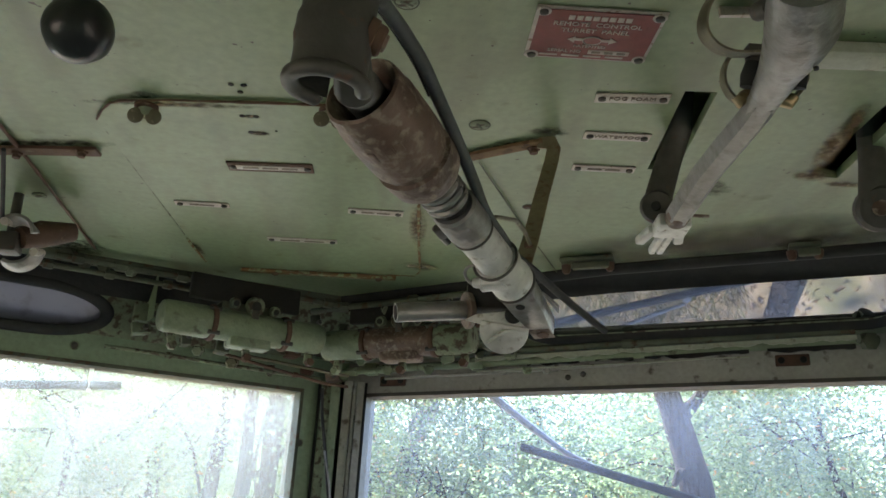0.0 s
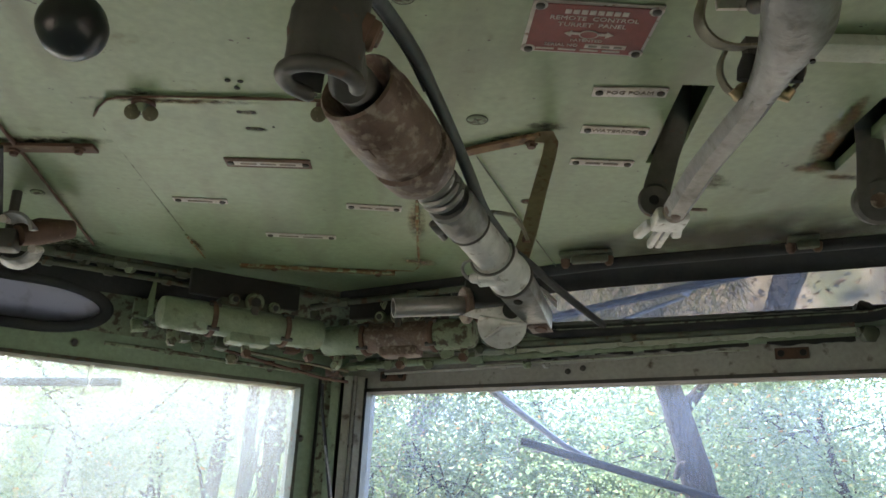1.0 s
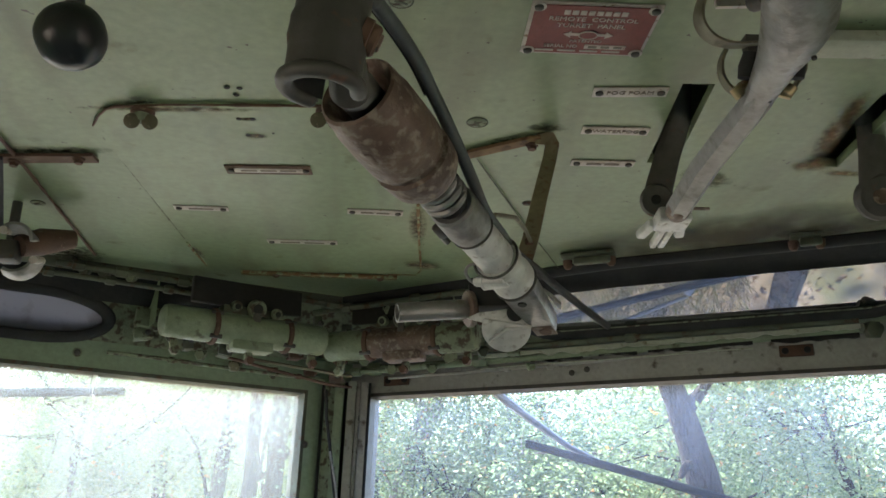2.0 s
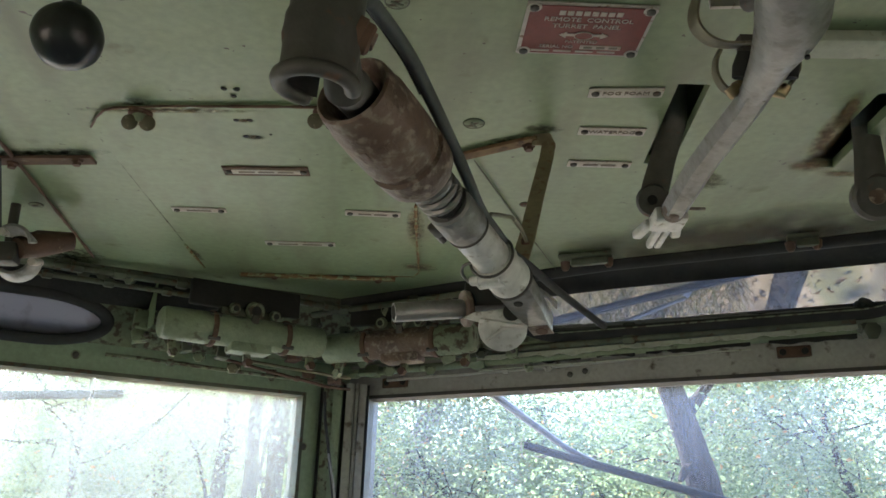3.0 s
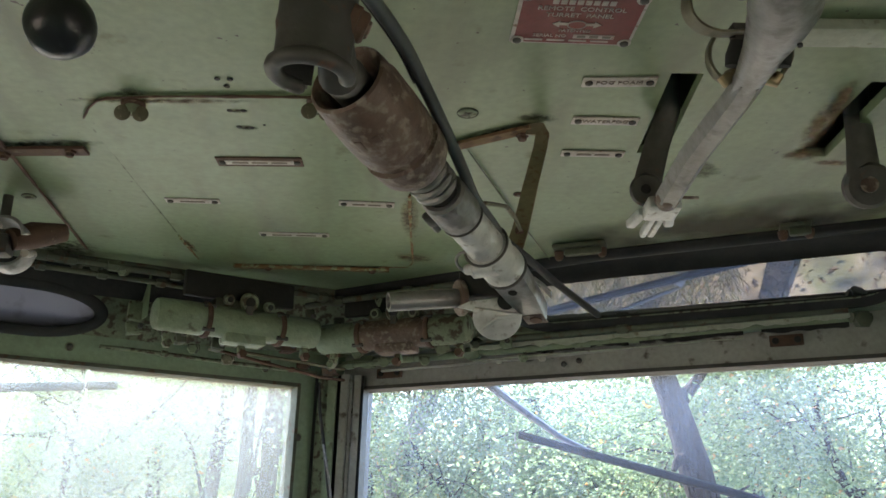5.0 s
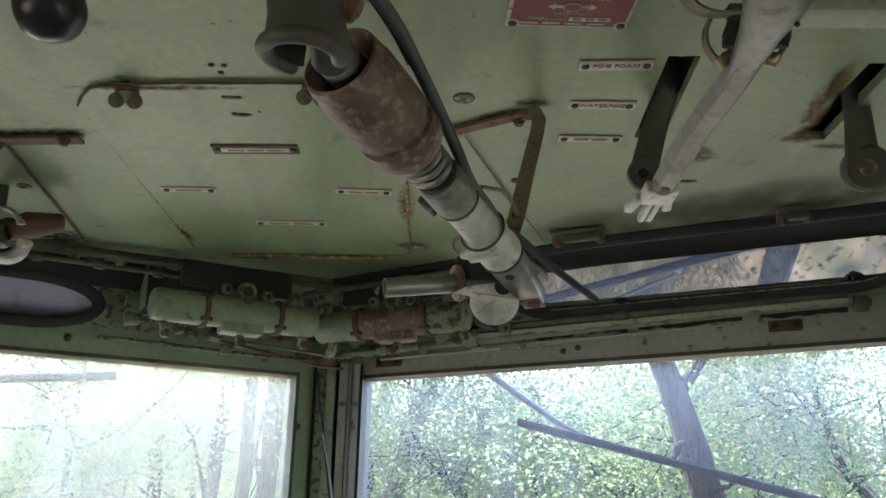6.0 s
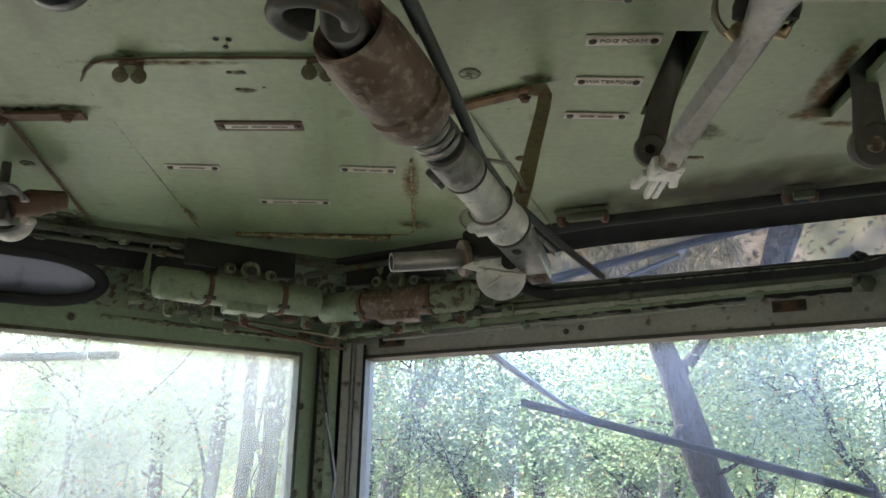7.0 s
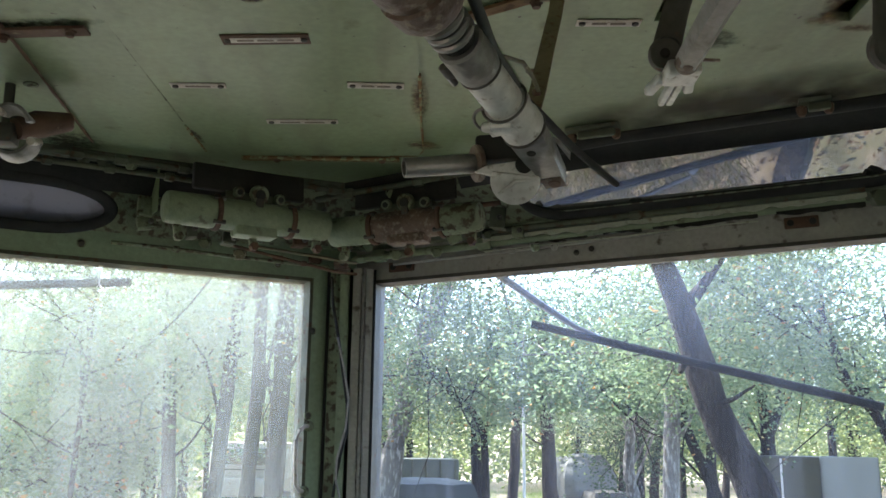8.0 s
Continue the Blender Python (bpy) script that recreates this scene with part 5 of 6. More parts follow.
tree([(-4.97, 17.2, 0), (-5.07, 17.1, 3), (-5.37, 17, 6.5)], 0.08, 0.05, ((-5.37, 17.0, 4.89), (2.4, 1.4, 1.3)), 16000, 0.068, 7, bark, "young oak filling the edge of the wood", low=3.2)
# trees added out of view; crowns reach over the truck, shade ground before it
tree([(-7.2, 5.6, 0), (-6.9, 5.7, 3), (-6.0, 6.0, 6), (-5.0, 6.3, 8)], 0.3, 0.14, ((-3.9, 4.8, 7.7), (2.1, 1.9, 0.9)), 22000, 0.15, 10, bark, "unseen broad oak added beside the truck to shade ground and pane", 2.4)
tree([(-4.8, 0.5, 0), (-4.7, 0.6, 3), (-4.3, 1.2, 6), (-3.6, 2.2, 8)], 0.28, 0.14, ((-2.6, 3.0, 8.2), (3.0, 2.6, 1.2)), 14000, 0.15, 9, bark, "unseen broad oak added close to the cab for shade", 2.4)
# high crowns added above the view to shade the trailer and the shelter
tree([(-5.4, 24.0, 0), (-5.2, 24, 5), (-4.4, 23.6, 10)], 0.2, 0.12, ((-4.3, 23.6, 11), (2.4, 2.2, 1.0)), 22000, 0.22, 8, bark, "tall oak added with a high unseen crown shading the trailer", 2.4, low=8.6)
tree([(0.2, 19.2, 0), (0.6, 19, 5), (1.6, 18.3, 9)], 0.14, 0.08, ((1.5, 18.4, 9.8), (2.4, 2.2, 1.0)), 26000, 0.2, 8, bark, "tall thin oak added with a high unseen crown shading the shelter", 2.4, low=7.6)
bm = bmesh.new()
limb(bm, [(1.50, 1.9, 0.07), (1.62, 2.6, 0.08), (1.73, 3.3, 0.07), (1.9, 4.4, 0.07)], 0.070, 0.060)
single("log", bm, bark, "dark fallen log in the grass before the truck", "log", frame_of=HERE)
# undergrowth and a dark cedar
for x, y, hh in ((-6.2, 20.5, 2.6), (-5.8, 22.0, 2.4), (-8.0, 23.5, 3.0), (-5.4, 25.0, 2.8), (-5.0, 16.4, 2.2), (-6.3, 15.4, 2.4), (-5.3, 18.6, 2.2)):
    tree([(x, y, 0), (x + 0.1, y, hh * 0.5), (x + 0.2, y, hh * 1.3)], 0.06, 0.03, ((x, y, hh), (1.5, 1.1, hh * 0.42)), 6500, 0.11, 6, bark, "bushy young tree in the undergrowth", 1.9, leaf_m, low=0.7)
for x, y, hh in ((-0.6, 18.0, 3.9), (-5.2, 20.2, 4.1), (-4.6, 17.6, 3.4), (-0.3, 21.0, 3.8), (-0.2, 24.5, 4.2), (-6.4, 19.0, 3.8), (-8.4, 22.0, 4.2), (-10.2, 25.0, 4.6), (-9.6, 20.5, 4.0)):
    tree([(x, y, 0), (x + 0.1, y, hh * 0.5), (x - 0.1, y, hh * 1.3)], 0.06, 0.03, ((x, y, hh), (1.6, 1.2, hh * 0.36)), 7500, 0.09, 6, bark, "slender young oak in front of the far wood", 1.9, leaf_far, low=2.3)
tree([(6.6, 20.5, 0), (6.6, 20.5, 2), (6.6, 20.5, 5.2)], 0.12, 0.05, ((6.6, 20.5, 2.9), (1.1, 1.0, 1.4)), 12000, 0.085, 9, bark, "dark bushy cedar behind the lichen tree", 1.7, leaf_dark, low=1.1)
# farther rows of the wood
for k in range(26):
    x = -15 + 1.55 * k + rng.uniform(-0.7, 0.7)
    y = 27 + rng.uniform(0, 14) + (4 if -5 < x < -1 else 0)
    h = rng.uniform(5.2, 8.6)
    lx = rng.uniform(-0.8, 0.8)
    tree([(x, y, 0), (x + lx * 0.3, y, h * 0.35), (x + lx, y, h)], rng.uniform(0.13, 0.24), 0.07, ((x + lx, y, h * 0.62), (2.8, 2.2, h * 0.26)), 5200, 0.15, 6, bark,
         "tall woodland tree among the far trees", 2.6, leaf_far, low=1.7)
n = 90000
p = np.stack([rng.uniform(-45, 60, n), rng.uniform(48, 66, n), rng.gamma(2.2, 2.0, n)], 1)
v, f = leaves(p, 0.36)
stuff_mesh("far_woods", v, f, leaf_far, "sunlit foliage of the far wood", "woods")
grass("grass", -10, 16, 14, 48, 60000, 0.32, meadow, "taller sunlit grass round the parked vehicles")
# ---- windscreen head: wiper motors, pipes, clips ----
def frame_at(side):
    """Axes of a windscreen wall: along it to the right, inwards, up."""
    a = V((CS, -SN * side, 0)) if side > 0 else V((CS, SN, 0))
    return a


def wiper_motor(side, s0, s1, z, mats, label):
    """An air wiper motor: cylinder body between two caps, valve knobs above, mounting lugs below."""
    left, right = (W(side, s1, 0.20, z), W(side, s0, 0.20, z)) if side < 0 else (W(side, s0, 0.20, z), W(side, s1, 0.20, z))
    ax_ = right - left
    t = root("wiper_motor", (left + right) / 2 + V((0, 0, 0.09)), label, "wiper motor", "wiper motors")
    at_ = lambda f: left + ax_ * f
    body, capl, capr = mats
    part("end_cap", lathe(at_(0.0), at_(0.285), [(0, 0.020), (0.04, 0.0255), (0.12, 0.0275), (0.9, 0.028), (1, 0.027)], 28), capl, t, "painted end cap")
    part("end_cap", lathe(at_(0.74), at_(1.0), [(0, 0.027), (0.1, 0.028), (0.85, 0.0275), (0.96, 0.0255), (1, 0.020)], 28), capr, t, "painted end cap")
    for f in (0.285, 0.735):
        part("flange", lathe(at_(f), at_(f + 0.028), [(0, 0.0305), (0.2, 0.0315), (0.8, 0.0315), (1, 0.0305)], 28), rust_m, t, "rusty flange")
        for k in range(4):
            a = radians(45 + 90 * k)
            x_, y_, d_ = basis(ax_)
            c = at_(f) + (x_ * math.cos(a) + y_ * math.sin(a)) * 0.029
            part("bolt", lathe(c - d_ * 0.006, c + d_ * 0.014, [(0, 0.004), (1, 0.004)], 6), cast_dark, t, "dark bolt")
    part("cylinder", lathe(at_(0.31), at_(0.738), [(0, 0.0265), (0.05, 0.0272), (0.95, 0.0272), (1, 0.0265)], 28), body, t, "worn cylinder body")
    dirn = ax_.normalized()
    rot = Matrix((dirn, V((-dirn.y, dirn.x, 0)), V((0, 0, 1)))).transposed()
    inw = V((dirn.y, -dirn.x, 0))
    part("rack_housing", block(at_(0.53) + V((0, 0, -0.024)), (0.075, 0.036, 0.026), rot, 0.005), body, t, "lower housing")
    part("saddle", block(at_(0.52) + V((0, 0, 0.030)) - inw * 0.010, (0.105, 0.036, 0.022), rot, 0.004), grime, t, "grimy saddle")
    # valve knobs facing the cab
    for f, r, up_ in ((0.535, 0.0165, 0.038), (0.41, 0.0095, 0.038), (0.66, 0.0095, 0.034)):
        c = at_(f) + V((0, 0, up_)) + inw * 0.012
        part("valve", lathe(c, c + inw * 0.012 + V((0, 0, -0.003)), [(0, r), (0.7, r), (1, r * 0.85)], 22), green_worn, t, "green valve cap")
        part("valve_bore", lathe(c + inw * 0.0118 + V((0, 0, -0.003)), c + inw * 0.0135 + V((0, 0, -0.0034)), [(0, r * 0.55), (1, r * 0.5)], 14), black_m, t, "black disc for the shaded bore")
    part("stem", block(at_(0.535) + V((0, 0, 0.024)) + inw * 0.018, (0.014, 0.012, 0.030), rot, 0.003), cast_dark, t, "dark stem")
    for f, h in ((0.09, 0.026), (0.53, 0.030), (0.93, 0.022)):
        part("lug", block(at_(f) + V((0, 0, -0.024 - h / 2)) - inw * 0.006, (0.013, 0.010, h), rot @ spin("Y", rng.uniform(-12, 12)), 0.002), green_worn, t, "mounting lug")
        c = at_(f) + V((0, 0, -0.022 - h)) - inw * 0.004
        part("nut", lathe(c, c + inw * 0.012, [(0, 0.008), (1, 0.0075)], 6), rust_m if f > 0.3 else green_worn, t, "painted nut")
    # bracket in black, so its colour gives the shaded recess above the motor
    part("bracket", block(at_(0.5) + V((0, 0, 0.062)) - inw * 0.004, (0.20, 0.014, 0.045), rot, 0.003), black_m, t, "hanger bracket coloured black as a shaded recess")


rng = np.random.default_rng(3)
wiper_motor(-1, 0.160, 0.455, 2.800, (green_pale, green_pale, green_pale), "pale green painted air wiper motor with grimy fittings")
wiper_motor(1, 0.050, 0.350, 2.800, (cast_brown, green_pale, green_worn), "air wiper motor with a bare rusty cylinder")
fl = root("flap", W(1, 0.30, 0.19, 2.78), "small bent green painted tin flap under the motor", "flap")
part("plate", slab([V(p) for p in ((0.144, 1.542, 2.806), (0.18, 1.524, 2.808), (0.188, 1.531, 2.763), (0.168, 1.541, 2.756))], [], (0.001, 0.003, 0)), green_worn, fl)
part("plate", slab([V(p) for p in ((0.183, 1.533, 2.808), (0.222, 1.514, 2.81), (0.219, 1.526, 2.786), (0.189, 1.542, 2.783))], [], (0.001, 0.003, 0)), grime, fl, "dark bent wing")


def pipe(side, pts, r, mat, label, fittings=(), category="pipe", name="pipe"):
    """A pipe along a windscreen head: points of (s, off, z), with nuts at the given places."""
    t = root(name, W(side, *pts[0]), label, category, "pipes of the windscreen head")
    p3 = [W(side, *p) for p in pts]
    fine = []
    for a, b in zip(p3, p3[1:]):
        fine += [a.lerp(b, k / 5) + V((0, 0, 0.0012 * noise.noise(a.lerp(b, k / 5) * 17))) for k in range(5)]
    fine.append(p3[-1])
    part("tube", tube(fine, r, 10), mat, t)
    for f in fittings:
        c = fine[int(f * (len(fine) - 1))]
        d = frame_at(side)
        part("nut", lathe(c - d * r * 1.8, c + d * r * 1.8, [(0, r * 1.5), (0.15, r * 1.8), (0.85, r * 1.8), (1, r * 1.5)], 6), mat, t)


pipe(1, [(0.02, 0.045, 2.782), (0.3, 0.040, 2.788), (0.6, 0.036, 2.792), (0.98, 0.034, 2.800)], 0.0078, green_pale, "pale painted pipe along the windscreen head", (0.12, 0.36))
def ragged_rail(name, s0, s1, za, zb, off, h, mat, label, seed):
    """A flat painted strip on the windscreen head with a flaking lower edge."""
    bm = bmesh.new()
    nn = int((s1 - s0) / 0.006)
    rings = []
    for k in range(nn + 1):
        s = s0 + (s1 - s0) * k / nn
        z = za + (zb - za) * k / nn
        lo = z - h * (0.75 + 0.55 * noise.noise(V((s * 42, seed, 0))) + 0.35 * noise.noise(V((s * 9, seed, 4))))
        rings.append([bm.verts.new(W(1, s, o, zz)) for o, zz in ((off, z), (off + 0.005, z - 0.001), (off + 0.005, lo), (off, lo))])
    for a, b in zip(rings, rings[1:]):
        for k in range(4):
            bm.faces.new((a[k], a[(k + 1) % 4], b[(k + 1) % 4], b[k]))
    bm.faces.new(rings[0][::-1])
    bm.faces.new(rings[-1])
    return single(name, bm, mat, label, "rail", "structure")


ragged_rail("trim", 0.30, 0.985, 2.798, 2.806, 0.050, 0.012, pale_strip, "flaking pale green rail along the windscreen head", 1.0)
ragged_rail("trim", 0.30, 0.80, 2.774, 2.780, 0.040, 0.004, pale_strip, "thin pale lower lip of the rail", 3.0)
# solid black strips paint the shade of the gaps below the rail
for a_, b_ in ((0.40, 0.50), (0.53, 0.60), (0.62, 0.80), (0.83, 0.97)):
    ragged_rail("trim", a_, b_, 2.786 + 0.012 * (a_ - 0.3), 2.786 + 0.012 * (b_ - 0.3), 0.036, 0.010, black_m, "black strip for the shaded gap under the rail", a_ * 10)
pipe(1, [(0.10, 0.030, 2.768), (0.35, 0.028, 2.772), (0.62, 0.026, 2.779)], 0.0035, grey_frame, "thin grey pipe below the painted one", (0.5,))
pipe(1, [(0.16, 0.060, 2.806), (0.5, 0.056, 2.808), (0.97, 0.055, 2.812)], 0.0060, grime, "grimy pipe under the roof window gasket", (0.2, 0.6))
pipe(-1, [(0.50, 0.035, 2.768), (0.36, 0.045, 2.764), (0.22, 0.06, 2.758), (0.10, 0.08, 2.752)], 0.0035, green_worn, "thin green pipe under the wiper motor", (0.3, 0.55))
pipe(-1, [(0.30, 0.09, 2.772), (0.20, 0.10, 2.755), (0.10, 0.09, 2.744), (0.03, 0.06, 2.748)], 0.0030, rust_m, "thin rusty copper pipe bending to the post", (0.5,))
pipe(-1, [(0.26, 0.11, 2.770), (0.14, 0.11, 2.764), (0.04, 0.08, 2.766)], 0.0030, olive_brass, "tarnished thin pipe to the post", (0.8,))
pipe(1, [(0.0, 0.075, 2.772), (0.05, 0.075, 2.774), (0.12, 0.07, 2.775)], 0.0050, green_pale, "short pale pipe stub over the post", (0.5,))
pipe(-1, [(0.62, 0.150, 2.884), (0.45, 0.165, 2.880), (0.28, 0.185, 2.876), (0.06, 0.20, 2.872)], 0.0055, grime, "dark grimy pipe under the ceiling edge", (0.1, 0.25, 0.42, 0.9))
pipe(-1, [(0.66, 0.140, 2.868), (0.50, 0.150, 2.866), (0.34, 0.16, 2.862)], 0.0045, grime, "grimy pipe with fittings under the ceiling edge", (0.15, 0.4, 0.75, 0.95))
pipe(1, [(0.02, 0.205, 2.868), (0.2, 0.215, 2.872), (0.38, 0.225, 2.876)], 0.0055, grime, "dark grimy pipe beside the control column", (0.2, 0.6))
pipe(1, [(0.02, 0.14, 2.835), (0.2, 0.13, 2.84), (0.36, 0.125, 2.842)], 0.0045, rust_m, "rusty pipe behind the wiper motor", (0.3, 0.7))


def fitting(p, r, mat, label):
    """A small hexagonal pipe fitting with a collar."""
    p = V(p)
    t = root("fitting", p, label, "pipe fitting", "pipe fittings")
    part("hex", lathe(p + V((0, 0.006, 0)), p + V((0, -0.012, -0.003)), [(0, r), (0.1, r * 1.1), (0.9, r * 1.1), (1, r * 0.9)], 6), mat, t)
    part("collar", lathe(p + V((-r * 1.2, 0, 0.002)), p + V((r * 1.2, 0, 0.002)), [(0, r * 0.6), (1, r * 0.6)], 12), mat, t)


for p, r, mt in (((-0.418, 1.47, 2.881), 0.009, grime), ((-0.376, 1.48, 2.877), 0.008, green_worn), ((-0.449, 1.465, 2.885), 0.010, grime), ((-0.474, 1.452, 2.895), 0.011, grime),
                 ((-0.276, 1.632, 2.778), 0.009, green_worn), ((-0.215, 1.652, 2.763), 0.010, olive_brass), ((-0.151, 1.707, 2.765), 0.008, rust_m), ((-0.08, 1.732, 2.767), 0.011, rust_m), ((-0.318, 1.566, 2.796), 0.009, grime),
                 ((-0.022, 1.717, 2.789), 0.012, rust_m), ((0.024, 1.716, 2.791), 0.009, green_worn), ((0.078, 1.722, 2.778), 0.010, green_worn), ((0.156, 1.693, 2.776), 0.009, green_worn), ((0.246, 1.625, 2.796), 0.008, grime),
                 ((0.338, 1.623, 2.771), 0.007, green_pale), ((0.373, 1.616, 2.771), 0.006, grey_frame), ((0.858, 1.347, 2.795), 0.014, grime), ((-0.086, 1.648, 2.9), 0.010, grime), ((-0.025, 1.651, 2.881), 0.010, grime), ((0.029, 1.634, 2.863), 0.009, green_worn), ((0.07, 1.591, 2.863), 0.013, green_worn)):
    fitting(p, r, mt, {grime: "dark grimy pipe fitting", green_worn: "worn green pipe fitting", rust_m: "small rusty pipe fitting", olive_brass: "tarnished brass pipe fitting", green_pale: "pale painted pipe fitting", grey_frame: "small grey metal fitting"}[mt])


def small_clip(side, p):
    """A dark rusty two-hole clip on the windscreen frame."""
    p = V(p)
    t = root("frame_clip", p, "small rusty two-hole clip on the grey frame", "clip", "frame clips")
    rot = wall_turn(side)
    part("plate", block(p, (0.056, 0.006, 0.020), rot, 0.002), rust_m, t)
    for s in (-0.018, 0.018):
        c = p + rot @ V((s, -0.003, 0))
        part("hole", lathe(c, c + rot @ V((0, -0.003, 0)), [(0, 0.006), (1, 0.0055)], 12), black_m, t, "black disc for a shaded screw hole")


small_clip(1, (0.767, 1.431, 2.774))
small_clip(1, (0.092, 1.775, 2.764))
# screws of the frames
for side, p in ((1, (0.415, 1.614, 2.759)), (1, (0.441, 1.601, 2.764)), (-1, (-0.48, 1.581, 2.766)), (-1, (-0.154, 1.747, 2.764)), (-1, (-0.086, 1.782, 2.635)), (-1, (-0.092, 1.779, 2.469)), (1, (0.019, 1.808, 2.692)), (1, (0.014, 1.81, 2.625))):
    p = V(p)
    inn = (W(side, 0, 1, 0) - W(side, 0, 0, 0)).normalized()
    t = root("screw", p, "dark round screw head on the windscreen frame", "screw", "frame screws")
    part("head", lathe(p, p + inn * 0.0035, [(0, 0.0058), (0.5, 0.0055), (1, 0.003)], 14), cast_dark, t)
    part("washer", lathe(p - inn * 0.001, p + inn * 0.0008, [(0, 0.0082), (1, 0.0082)], 16), green_worn if side < 0 else grey_frame, t)

# ---- middle post ----
def upright(name, x, y, w, d, mat, label, z0=1.98, z1=2.76, wob=0.0):
    bm = bmesh.new()
    rows_ = 24
    rings = []
    for k in range(rows_ + 1):
        z = z0 + (z1 - z0) * k / rows_
        xx = x + 0.027 * (z - ZTOP)
        ww = w + wob * noise.noise(V((x * 40, 3, z * 30)))
        rings.append([bm.verts.new((xx + a * ww / 2, y + b * d / 2, z)) for a, b in ((-1, -1), (1, -1), (1, 1), (-1, 1))])
    for a, b in zip(rings, rings[1:]):
        for k in range(4):
            bm.faces.new((a[k], a[(k + 1) % 4], b[(k + 1) % 4], b[k]))
    bm.faces.new(rings[0][::-1])
    bm.faces.new(rings[-1])
    return single(name, bm, mat, label, "post strip", "structure")


upright("trim", -0.0545, 1.795, 0.006, 0.010, black_m, "dark open joint beside the post")
upright("trim", -0.040, 1.800, 0.020, 0.030, green_worn, "stained green edge of the middle post")
upright("trim", -0.022, 1.792, 0.018, 0.034, green_pale, "peeling pale green strip on the middle post", wob=0.006)
upright("trim", -0.009, 1.796, 0.006, 0.020, black_m, "dark joint of the middle post")
upright("trim", 0.003, 1.790, 0.016, 0.034, grey_frame, "grey metal frame rail")
upright("trim", 0.016, 1.786, 0.006, 0.036, aluminium, "bright worn edge of the frame rail")
upright("trim", 0.028, 1.792, 0.014, 0.026, grey_frame, "grey metal frame channel")
upright("trim", 0.0385, 1.797, 0.005, 0.020, rubber, "black glazing rubber of the right pane")
for nm, pts, r, mt in (("dark cable", ((-0.049, 1.765, 2.741), (-0.045, 1.765, 2.686), (-0.034, 1.765, 2.618), (-0.023, 1.765, 2.541), (-0.015, 1.768, 2.486), (-0.018, 1.765, 2.432), (-0.031, 1.765, 2.38), (-0.042, 1.765, 2.315)), 0.0032, rubber),
                       ("pale cable", ((-0.036, 1.762, 2.62), (-0.023, 1.762, 2.562), (-0.013, 1.764, 2.497), (-0.019, 1.762, 2.443), (-0.035, 1.762, 2.385), (-0.037, 1.762, 2.348), (-0.029, 1.762, 2.315)), 0.0022, aluminium)):
    single("cable", tube([V(p) for p in pts], r, 8), mt, "thin " + nm + " hanging loose on the post", "cable")
gh = root("grab_handle", (-0.093, 1.77, 2.445), "pale painted bent grab handle on the green frame", "handle")
hb = [V(p) for p in ((-0.091, 1.78, 2.449), (-0.096, 1.757, 2.448), (-0.105, 1.744, 2.44), (-0.111, 1.739, 2.419), (-0.112, 1.738, 2.372), (-0.11, 1.741, 2.342), (-0.104, 1.753, 2.329), (-0.099, 1.776, 2.327))]
part("bar", tube(hb, 0.0042, 10), plate_m, gh)
for q in (hb[0], hb[-1]):
    part("foot", lathe(q + V((0, 0.006, 0)), q + V((0, -0.006, 0)), [(0, 0.011), (0.6, 0.010), (1, 0.006)], 16), green_worn, gh, "round foot")

# ---- ceiling hardware by the roof window ----
for p, w in (((0.374, 1.315), 0.085), ((0.673, 1.186), 0.045)):
    c = V((*p, CEIL - 0.012))
    t = root("latch", (c.x, c.y, CEIL), "dark grimy latch plate at the ceiling's front edge", "latch", "ceiling latches")
    part("plate", block(c + V((0, 0, 0.006)), (w, 0.030, 0.006), spin("Z", -24), 0.002), grime, t)
    part("bar", block(c + V((0.004, -0.006, -0.004)), (w * 0.7, 0.012, 0.012), spin("Z", -24), 0.003), grime, t)
    for s in (-0.4, 0.42):
        q = c + spin("Z", -24) @ V((s * w, 0.002, 0))
        part("stud", lathe(q, q + V((0, 0, -0.014)), [(0, 0.008), (0.7, 0.007), (1, 0.004)], 12), rust_m, t, "rusty stud")

# ---- wipers outside the panes ----
def wiper(side, a, b, arm, label):
    a, b = V(a), V(b)
    t = root("wiper", arm[0] if arm else b, label, "wiper", "windscreen wipers")
    part("blade", tube([a, a.lerp(b, 0.5), b], 0.0062, 8, flat=1.25), black_m, t, "black rubber blade")
    part("spine", tube([a + V((0, 0.008, 0.006)), b + V((0, 0.008, 0.006))], 0.0022, 6), cast_dark, t, "thin metal spine")
    if arm:
        part("arm", tube([V(p) for p in arm], [0.009, 0.0075, 0.0055, 0.0042, 0.004], 8), aluminium, t, "grey metal arm")
        f_ = (arm[-1][0] - a.x) / (b.x - a.x)
        part("connector", block((V(arm[-1]) + a.lerp(b, f_)) / 2, (0.016, 0.020, 0.010), spin("Z", 10), 0.003), aluminium, t, "pale metal connector")


bl = V((0.884, 1.446, 2.458))
bs = V((0.346, 1.72, 2.638))
be = bs.lerp(bl, 1.0)
wiper(1, bs, be, [(0.27, 1.760, 2.759), (0.359, 1.735, 2.686), (0.432, 1.713, 2.630), (0.504, 1.695, 2.594), (0.631, 1.604, 2.5476)], "black windscreen wiper lying across the pane")
ls, le = V((-0.418, 1.683, 2.715)), V((-0.597, 1.592, 2.693))
wiper(-1, ls, ls + (le - ls) * 2.2, None, "windscreen wiper parked along the top of the pane")

